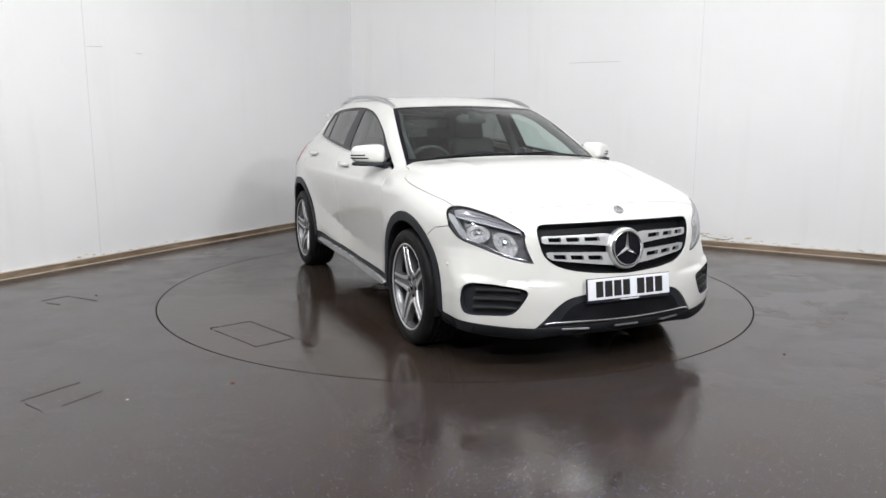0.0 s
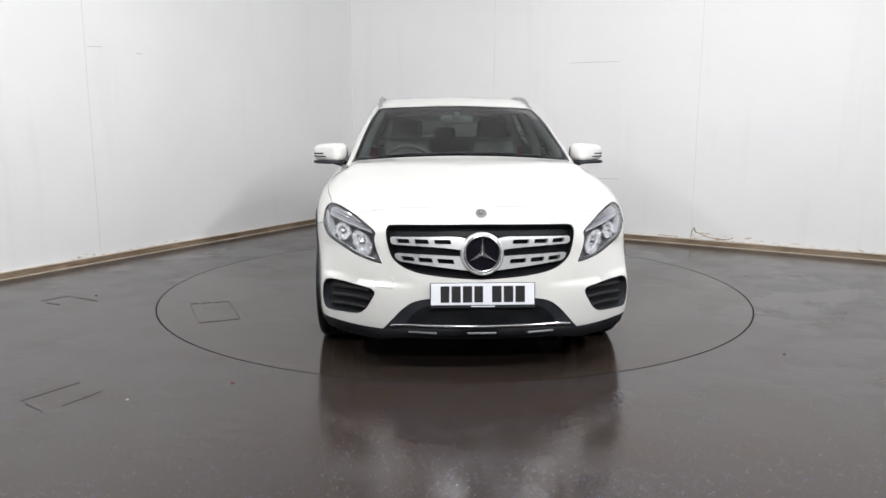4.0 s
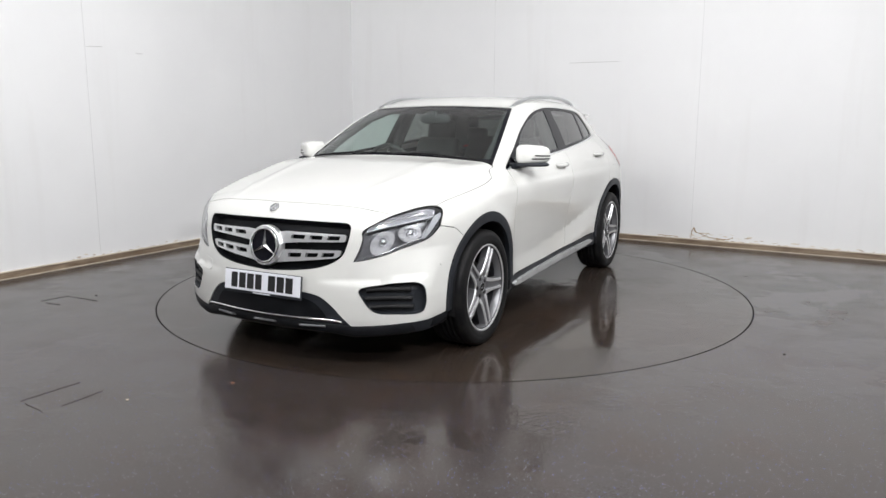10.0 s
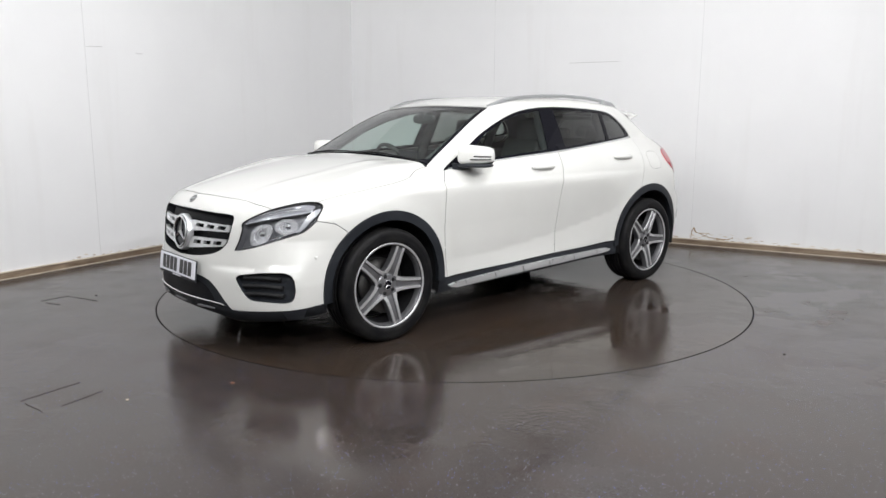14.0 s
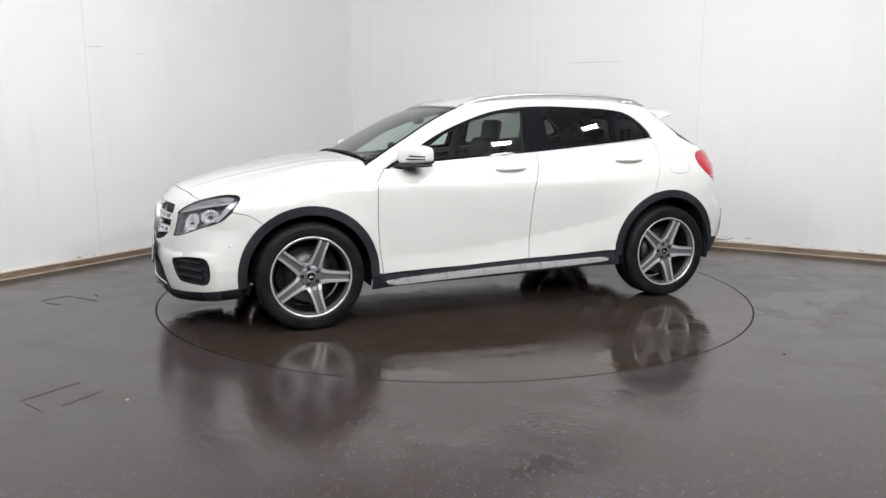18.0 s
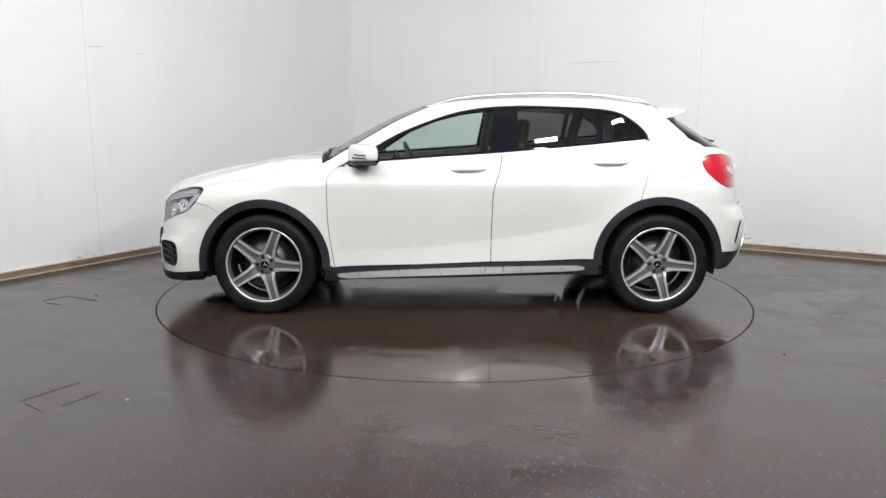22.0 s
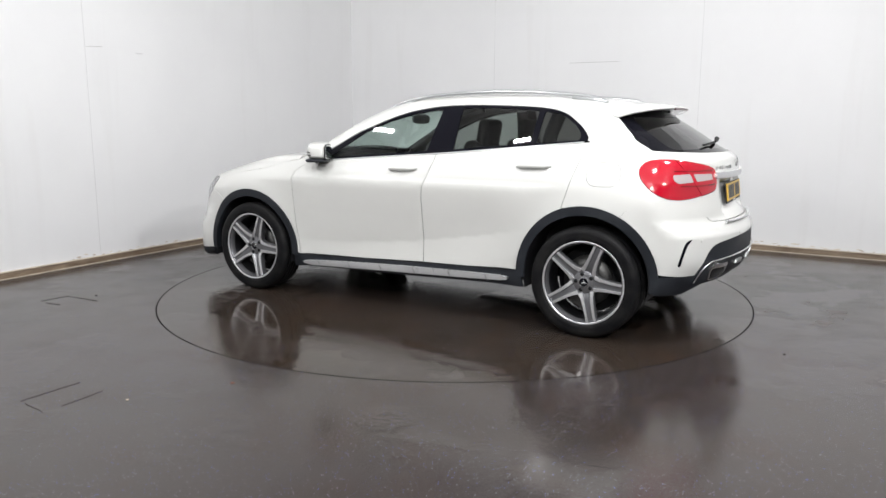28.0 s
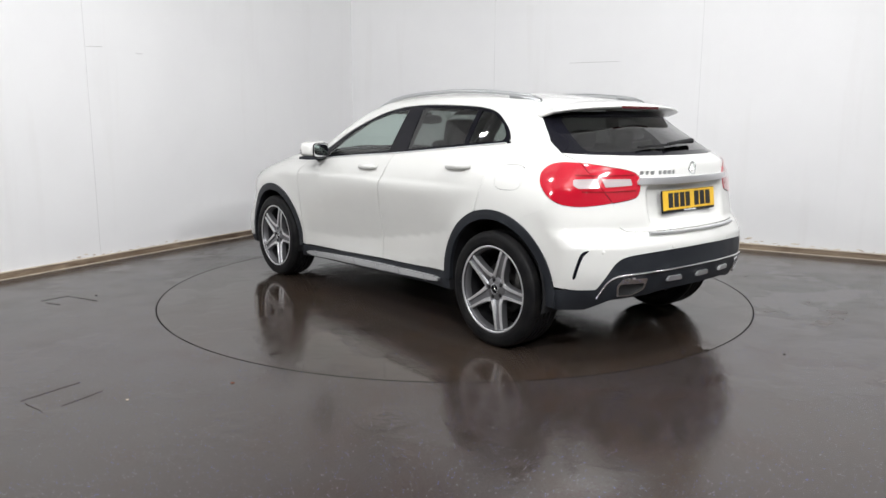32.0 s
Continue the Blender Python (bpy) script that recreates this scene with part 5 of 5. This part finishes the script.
shell = blob((0.105, 0.112, 0.068), (0.655, 0.900, 1.094), (4.0, 4.0), mirror_shape, 32, 20)
ml, mr = both_sides("door_mirror", swept(shell), PAINT, "white door mirror with a black foot")
foot = blob((0.078, 0.112, 0.014), (0.668, 0.896, 1.036), (3.6, 3.6), None, 20, 8)
both_sides("mirror_foot", swept(foot), CLAD, "", (ml, mr))
arm = tube([(0.76, 0.785, 1.022), (0.72, 0.82, 1.028), (0.68, 0.87, 1.034)], [0.026, 0.021, 0.017], 10)
both_sides("mirror_arm", arm, CLAD, "", (ml, mr))
both_sides("mirror_glass", swept(blob((0.004, 0.092, 0.050), (0.588, 0.898, 1.094), (4, 4), None, 24, 10)), CHROME, "mirror glass", (ml, mr))
both_sides("mirror_rim", swept(blob((0.006, 0.100, 0.057), (0.592, 0.898, 1.094), (4, 4), None, 24, 10)), DARK, "", (ml, mr))
for z, y0 in ((0.02, 0.10), (-0.36, -0.10)):
    wv = [mirror_front(y0 + (0.97 - y0) * t, z - 0.05 * t) for t in (0.0, 0.25, 0.5, 0.75, 0.9, 1.0)]
    both_sides("mirror_indicator", swept(tube(wv, 0.0045, 6)), DARK, "", (ml, mr))

for x, z in ((-0.040, 0.995), (-1.000, 1.040)):
    cup = on_side(*spline((x + 0.125, z - 0.004), (x + 0.06, z + 0.020), (x - 0.06, z + 0.022), (x - 0.125, z), (x - 0.06, z - 0.022), (x + 0.06, z - 0.024), closed=True, n=4))
    p = on_side((x + 0.115, z), (x, z + 0.002), (x - 0.115, z + 0.004))
    pts = [p[0], 0.5 * (p[0] + p[1]) + np.array((0.02, 0.022, 0)), p[1] + np.array((0, 0.026, 0)), 0.5 * (p[2] + p[1]) + np.array((-0.02, 0.022, 0)), p[2]]
    vs, fs = tube(pts, [0.010, 0.014, 0.015, 0.014, 0.010], 10)
    vs = [(v[0], v[1], z + (v[2] - z) * 1.05) for v in vs]
    hl, hr = both_sides("door_handle", (vs, fs), PAINT, "white door handle", (door_l, door_r) if x > -0.5 else (rdoor_l, rdoor_r))
    vf = sheet(cup, Barrel, lift=0.0012, depth=0.0, gap=0.0, step=0.02)
    vf = ([(v[0], v[1], v[2]) for v in vf[0]], vf[1])
    both_sides("handle_cup", vf, PAINT, "", (door_l, door_r) if x > -0.5 else (rdoor_l, rdoor_r))

# roof rails
xs = [0.225, 0.16, 0.06, -0.10, -0.30, -0.60, -0.90, -1.12, -1.26, -1.345]
rail_y = curve((-1.36, 0.500), (-1.2, 0.522), (-0.9, 0.548), (-0.5, 0.562), (-0.1, 0.563), (0.25, 0.556))
rail_z = curve((-1.36, 1.436), (-1.26, 1.466), (-1.12, 1.482), (-0.90, 1.500), (-0.60, 1.509), (-0.30, 1.500), (-0.10, 1.487), (0.06, 1.464), (0.16, 1.436), (0.24, 1.405))
base = on_top(*[(x, float(rail_y(x))) for x in xs])
rise = [max(0.0, float(rail_z(x)) - b[2]) for x, b in zip(xs, base)]
vs, fs = tube([b + np.array((0, 0.004, r)) for b, r in zip(base, rise)], [0.010, 0.012, 0.014, 0.014, 0.014, 0.014, 0.014, 0.014, 0.013, 0.009], 10)
both_sides("roof_rail", (vs, fs), RAIL, "silver roof rail")
for rows in ((0, 1, 2), (len(xs) - 3, len(xs) - 2, len(xs) - 1)):
    vs, fs = [], []
    for i in rows:
        for dy, dz in ((-0.010, rise[i]), (0.014, rise[i]), (0.016, -0.012), (-0.012, -0.012)):
            vs.append(base[i] + np.array((0, dy, dz)))
    for i in range(2):
        for k in range(4):
            fs.append((i * 4 + k, i * 4 + (k + 1) % 4, i * 4 + 4 + (k + 1) % 4, i * 4 + 4 + k))
    fs += [(3, 2, 1, 0), (8, 9, 10, 11)]
    both_sides("rail_foot", (vs, fs), RAIL)

# bright strip below the side windows
pts = on_side(*spline((0.80, 1.014), (0.573, 1.037), (0.20, 1.066), (-0.28, 1.099), (-0.80, 1.144), (-1.27, 1.188), n=5))
nn = normal_at(np.array(pts))
both_sides("window_strip", tube([p + n * 0.001 for p, n in zip(pts, nn)], 0.0058, 6), SATIN, "bright strip below the windows")

# aluminium-look side steps with slanted joints
step = on_side(*spline((0.845, 0.262), (0.80, 0.283), (0.25, 0.312), (-0.35, 0.328), (-0.80, 0.334), n=3)) + on_side(*spline((-0.845, 0.324), (-0.79, 0.303), (-0.35, 0.286), (0.25, 0.268), (0.78, 0.250), n=3))
vf = sheet(step, Barrel, lift=0.017, depth=0.04, gap=0.0, step=0.05)
sl, sr = both_sides("side_step", vf, STEP, "brushed aluminium side step")
for x in (0.70, 0.42, 0.14, -0.14, -0.42, -0.70):
    zl, zh = 0.276 - 0.018 * x, 0.314 - 0.022 * x
    vf = sheet(on_side((x - 0.004, zl), (x + 0.002, zl), (x + 0.022, zh), (x + 0.016, zh)), Barrel, lift=0.0185, depth=0.005, gap=0.0, step=0.03)
    both_sides("step_groove", vf, RIM_DARK, "", (sl, sr))


# ---- rear: spoiler, lamps, tailgate trim, diffuser ----
def spoiler_profile(y):
    """The section of the spoiler at y: roof end, tip and underside."""
    if abs(y) > 0.58:
        return [(-1.385, 1.372), (-1.43, 1.358), (-1.48, 1.360), (-1.54, 1.375), (-1.545, 1.370), (-1.54, 1.365), (-1.48, 1.346), (-1.43, 1.336)]
    e = abs(y) / 0.57
    xr = -1.446 + 0.03 * e * e
    zr = float(on_top((xr, abs(y)))[0][2]) + 0.0015
    xt = -1.695 + 0.115 * e ** 3
    zt = 1.410 - 0.055 * y * y - 0.010 * e ** 6
    xm = 0.5 * (xr + xt)
    return [(xr, zr), (xr - 0.05, zr - 0.004), (xm - 0.03, 0.5 * (zr + zt) + 0.005), (xt + 0.012, zt + 0.002), (xt, zt - 0.006), (xt + 0.012, zt - 0.014), (xm, zt - 0.030), (-1.455, zt - 0.040)]


vs, fs = [], []
across = [-0.607] + [-0.57 + 1.14 * i / 20 for i in range(21)] + [0.607]
for y in across:
    vs += [(x, y, z) for x, z in spoiler_profile(y)]
n, rows = 8, len(across)
for i in range(rows - 1):
    for k in range(n - 1):
        fs.append((i * n + k, i * n + k + 1, (i + 1) * n + k + 1, (i + 1) * n + k))
fs += [tuple(range(n))[::-1], tuple(range((rows - 1) * n, rows * n))]
BRAKE_DARK = material("dark_brake_lens", (0.06, 0.004, 0.006), 0.15)
spoiler = put("roof_spoiler", mesh("roof_spoiler", vs, [f[::-1] for f in fs], PAINT), car, "white roof spoiler")
part("brake_light", box((0.012, 0.36, 0.016), (-1.687, 0, 1.396), 0.004), BRAKE_DARK, spoiler, "dark red high brake light")
for fl in (lambda q: q, flip):
    for q in (rounded([(0.472, 0.972), (0.622, 0.964), (0.632, 1.008), (0.478, 1.006)], 0.006, 2), rounded([(0.650, 0.962), (0.752, 0.958), (0.768, 0.975), (0.756, 1.006), (0.655, 1.010)], 0.008, 2)):
        vf = sheet(fl(on_rear(*q)), Tail, lift=0.0065, depth=0.006, gap=0.0, step=0.03)
        put("reversing_lens", mesh("reversing_lens", *vf, LENS_WHITE), car, "clear white lens in the tail light")
    for za, zb in ((0.940, 0.948), (1.024, 1.031)):
        vf = sheet(fl(on_rear((0.455, za), (0.60, za - 0.004), (0.74, za), (0.74, zb), (0.60, zb - 0.004), (0.455, zb))), Tail, lift=0.006, depth=0.004, gap=0.0, step=0.04)
        put("lens_rib", mesh("lens_rib", *vf, DEEP_RED), car)

bar = [(-0.44, 0.976), (0.44, 0.976), (0.44, 0.992), (0.425, 1.010), (-0.425, 1.010), (-0.44, 0.992)]
vf = sheet(on_rear(*bar), Tail, lift=0.016, depth=0.02, gap=0.0, step=0.05)
put("tailgate_bar", mesh("tailgate_bar", *vf, SATIN), car, "silver bar across the tailgate")
ring_star(car, 0.038, CHROME, PAINT, face_pose(on_rear((0.0, 1.054))[0] - np.array((0.002, 0, 0)), (-1, 0, 0.05)), "rear_badge", 0.005)
# model lettering stands as plain bright bars
x0 = 0.420
for w in (0.034, 0.026, 0.032, 0, 0.028, 0.030, 0.030, 0.022):
    if w:
        p = on_rear((x0 - w / 2, 1.038))[0]
        part("model_mark", box((0.004, w, 0.022 if w > 0.021 else 0.018), (p[0] - 0.002, p[1], p[2]), 0.001, None, 1), CHROME, car)
        x0 -= w + 0.006
    else:
        x0 -= 0.018
number_plate(-2.050, 0.878, -1, 7, PLATE_YELLOW, "yellow rear number plate with dark marks")
edge = spline((0.0, 0.704), (0.25, 0.705), (0.42, 0.708), n=4)
pts = on_rear(*edge)
tv, tf = tube([p + np.array((-0.004, 0, 0.010)) for p in flip(pts)[::-1] + pts[1:]], 0.010, 6)
put("loading_edge", mesh("loading_edge", tv, tf, SATIN), car, "ribbed metal loading edge")

# wiper on the rear window
p = on_rear((0.06, 1.175), (-0.10, 1.185), (-0.26, 1.188), (0.30, 1.165))
wv, wf = tube([q + np.array((-0.022, 0, 0.012)) for q in (p[2], p[1], p[0])], [0.016, 0.012, 0.008], 8)
wiper = put("rear_wiper", mesh("rear_wiper", wv, wf, DARK), car, "black rear wiper")
wv, wf = tube([q + np.array((-0.012, 0, 0.006)) for q in (p[1], p[0], p[3])], 0.007, 6)
put("wiper_blade", mesh("wiper_blade", wv, wf, DARK), wiper)

# corner slits, diffuser with bright edge and inserts, exhaust trims
for fl in (lambda q: q, flip):
    vf = sheet(fl(on_rear(*spline((0.765, 0.641), (0.786, 0.636), (0.802, 0.615), (0.815, 0.550), (0.820, 0.495), (0.812, 0.488), (0.805, 0.545), (0.790, 0.606), (0.778, 0.624), closed=True, n=3))), Tail, lift=0.002, depth=0.012, gap=0.0, step=0.03)
    put("bumper_slit", mesh("bumper_slit", *vf, GLOSS_BLACK), car, "black slit in the rear bumper")
    trim = rounded([(0.455, 0.418), (0.520, 0.386), (0.602, 0.384), (0.622, 0.448), (0.600, 0.486), (0.455, 0.482)], 0.010, 3)
    pipe = rounded([(0.468, 0.421), (0.524, 0.393), (0.594, 0.392), (0.610, 0.444), (0.598, 0.456), (0.468, 0.456)], 0.008, 3)
    vf = sheet(fl(on_rear(*trim)), Tail, lift=0.010, depth=0.03, gap=0.0, step=0.04, holes=[fl(on_rear(*pipe))])
    put("exhaust_trim", mesh("exhaust_trim", *vf, CHROME), car, "chrome exhaust trim")
    vf = sheet(fl(on_rear(*pipe)), Tail, lift=-0.002, depth=0.0, gap=0.0, step=0.04)
    put("exhaust_opening", mesh("exhaust_opening", *vf, GAP), car)
line = spline((0.0, 0.520), (0.25, 0.517), (0.45, 0.510), (0.58, 0.503), (0.645, 0.490), (0.682, 0.452), (0.702, 0.378), n=4)
pts = on_rear(*line)
tv, tf = tube([p + np.array((-0.006, 0, 0)) for p in flip(pts)[::-1] + pts[1:]], 0.0055, 6)
put("diffuser_strip", mesh("diffuser_strip", tv, tf, CHROME), car, "silver strip along the diffuser")
for y0, y1 in ((-0.31, -0.19), (-0.06, 0.06), (0.19, 0.31)):
    vf = sheet(on_rear(*rounded([(y0, 0.448), (y1, 0.448), (y1 - 0.012, 0.474), (y0 + 0.012, 0.474)], 0.006, 2)), Tail, lift=0.008, depth=0.012, gap=0.0, step=0.05)
    put("diffuser_insert", mesh("diffuser_insert", *vf, SATIN), car)
for s, q in ((1, (0.70, 0.630)), (1, (0.28, 0.640)), (-1, (0.28, 0.640)), (-1, (0.70, 0.630))):
    p = on_rear(q)[0]
    n = normal_at(np.array([p]))[0]
    sv, sf = lathe([(0.0005, 0.0015), (0.009, 0.0012), (0.0105, 0.0), (0.0105, -0.004)], 16, "z")
    put("parking_sensor", mesh("parking_sensor", sv, sf, PAINT), car).matrix_basis = face_pose((p[0], s * p[1], p[2]), (n[0], s * n[1], n[2]))


# ---- cabin ----
vf = sheet(whole(SCREEN_TOP + ROOF_SIDE[1:] + ROOF_REAR[1:]), Barrel, lift=-0.035, depth=0.0, gap=0.0, step=0.08)
put("headlining", mesh("headlining", *vf, LINING), car, "pale fabric headlining")
for nm, o in (("front_door_lining", front_door), ("rear_door_lining", rear_door)):
    vf = sheet(o, Barrel, lift=-0.055, depth=0.0, gap=0.01, step=0.08)
    put(nm, mesh(nm, *vf, CABIN), car)
    put(nm, mesh(nm, *mirrored(vf), CABIN), car)


def seat(x, y, width, head=True, lean=-16):
    s = part("car_seat", box((0.50, width, 0.14), (x + 0.02, y, 0.56), 0.05, Matrix.Rotation(0.12, 4, "Y"), 3), FABRIC, car, "black leather seat")
    bm = box((0.13, width * 0.94, 0.62), (0, 0, 0.31), 0.055, None, 3)
    for v in bm.verts:
        v.co.y *= 1.0 - 0.22 * max(0, v.co.z - 0.30) / 0.32
    bmesh.ops.transform(bm, matrix=Matrix.Translation((x - 0.22, y, 0.58)) @ Matrix.Rotation(math.radians(lean), 4, "Y"), verts=bm.verts)
    part("seat_back", bm, FABRIC, s, "", True)
    for dy in ((0,) if head else (-width * 0.33, 0, width * 0.33)):
        hr = box((0.09, 0.25 if head else 0.20, 0.19 if head else 0.14), (0, 0, 0), 0.045, None, 3)
        bmesh.ops.transform(hr, matrix=Matrix.Translation((x - 0.43, y + dy, 1.235 if head else 1.19)) @ Matrix.Rotation(math.radians(lean + 6), 4, "Y"), verts=hr.verts)
        part("headrest", hr, FABRIC, s, "", True)
    return s


seat(-0.02, 0.36, 0.50)
seat(-0.02, -0.36, 0.50)
seat(-0.82, 0.0, 1.22, False, -20)
part("dashboard", box((0.52, 1.38, 0.26), (0.72, 0, 0.885), 0.07, Matrix.Rotation(0.10, 4, "Y"), 3), CABIN, car, "dark dashboard", True)
part("centre_console", box((0.80, 0.22, 0.30), (0.22, 0, 0.52), 0.04), CABIN, car)
part("display_screen", box((0.012, 0.24, 0.13), (0.50, 0, 1.035), 0.006, Matrix.Rotation(-0.15, 4, "Y")), GLOSS_BLACK, car)
part("instrument_hood", box((0.16, 0.34, 0.09), (0.56, -0.36, 1.005), 0.035, None, 3), CABIN, car, "", True)
# steering wheel on the car's right
wv, wf = [], []
for i in range(40):
    a = 2 * math.pi * i / 40
    for k in range(8):
        w = 2 * math.pi * k / 8
        r = 0.185 + 0.016 * math.cos(w)
        wv.append((r * math.cos(a), r * math.sin(a), 0.016 * math.sin(w)))
for i in range(40):
    for k in range(8):
        j, l = (i + 1) % 40, (k + 1) % 8
        wf.append((i * 8 + k, j * 8 + k, j * 8 + l, i * 8 + l))
steer = put("steering_wheel", mesh("steering_wheel", wv, wf, FABRIC), car, "black leather steering wheel")
steer.matrix_basis = face_pose((0.36, -0.36, 0.965), (-0.92, 0, 0.40))
part("wheel_boss", box((0.15, 0.11, 0.05), (0, -0.01, -0.01), 0.025, None, 3), CABIN, steer, "", True)
for a in (0, 180, 270):
    bm = box((0.12, 0.032, 0.014), (0.11, 0, 0), 0.005)
    bmesh.ops.transform(bm, matrix=Matrix.Rotation(math.radians(a), 4, "Z"), verts=bm.verts)
    part("wheel_spoke", bm, SATIN, steer)
vs, fs = blob((0.022, 0.125, 0.036), (0.335, 0.0, 1.330), (3, 3), None, 20, 10)
rv = put("rear_view_mirror", mesh("rear_view_mirror", vs, fs, CABIN), car, "black rear-view mirror")
part("mirror_stem", box((0.04, 0.05, 0.05), (0.355, 0, 1.362), 0.012), CABIN, rv)
for s in (1, -1):
    tv, tf = tube([(0.87, s * 0.665, 1.05), (0.62, s * 0.630, 1.19), (0.34, s * 0.565, 1.335), (0.05, s * 0.55, 1.415)], 0.028, 8)
    put("pillar_trim", mesh("pillar_trim", tv, tf, CABIN), car)
    tv, tf = tube([(-0.22, s * 0.735, 0.75), (-0.25, s * 0.70, 1.10), (-0.29, s * 0.57, 1.40)], 0.040, 8)
    put("pillar_trim", mesh("pillar_trim", tv, tf, CABIN), car)
    tv, tf = tube([(-1.0, s * 0.68, 1.08), (-1.02, s * 0.62, 1.24), (-1.05, s * 0.545, 1.38)], 0.045, 8)
    put("pillar_trim", mesh("pillar_trim", tv, tf, CABIN), car)
    part("sun_visor", box((0.14, 0.34, 0.016), (0.15, s * 0.33, 1.395), 0.006, Matrix.Rotation(0.30, 4, "Y")), LINING, car)
part("parcel_shelf", box((0.50, 1.20, 0.03), (-1.42, 0, 1.03), 0.01), CABIN, car)
for s in (1, -1):
    part("boot_lining", box((0.80, 0.04, 0.70), (-1.40, s * 0.60, 0.72), 0.015), CABIN, car)


# ---- movement: the turntable carries the car round ----
TURN = [(0, -65.57), (1, -70.72), (2, -75.87), (3, -81.02), (6, -96.45), (7, -101.62), (8, -106.8), (9, -111.97), (10, -117.15), (11, -122.31), (12, -127.48), (13, -132.64),
        (14, -137.77), (17, -152.94), (18, -158.08), (19, -163.22), (20, -168.31), (21, -173.36), (22, -178.34), (23, -183.31), (24, -188.3), (25, -193.4), (28, -208.76), (29, -213.92), (30, -219.08), (31, -224.25), (32, -229.38)]


def motions():
    carry = pose(-0.0338, -0.0019, 0.0)
    walk(table, [(t, pose(0, 0, 0, 0, 0, a)) for t, a in TURN])
    walk(car, [(t, pose(0, 0, 0, 0, 0, a) @ carry) for t, a in TURN])


motions()
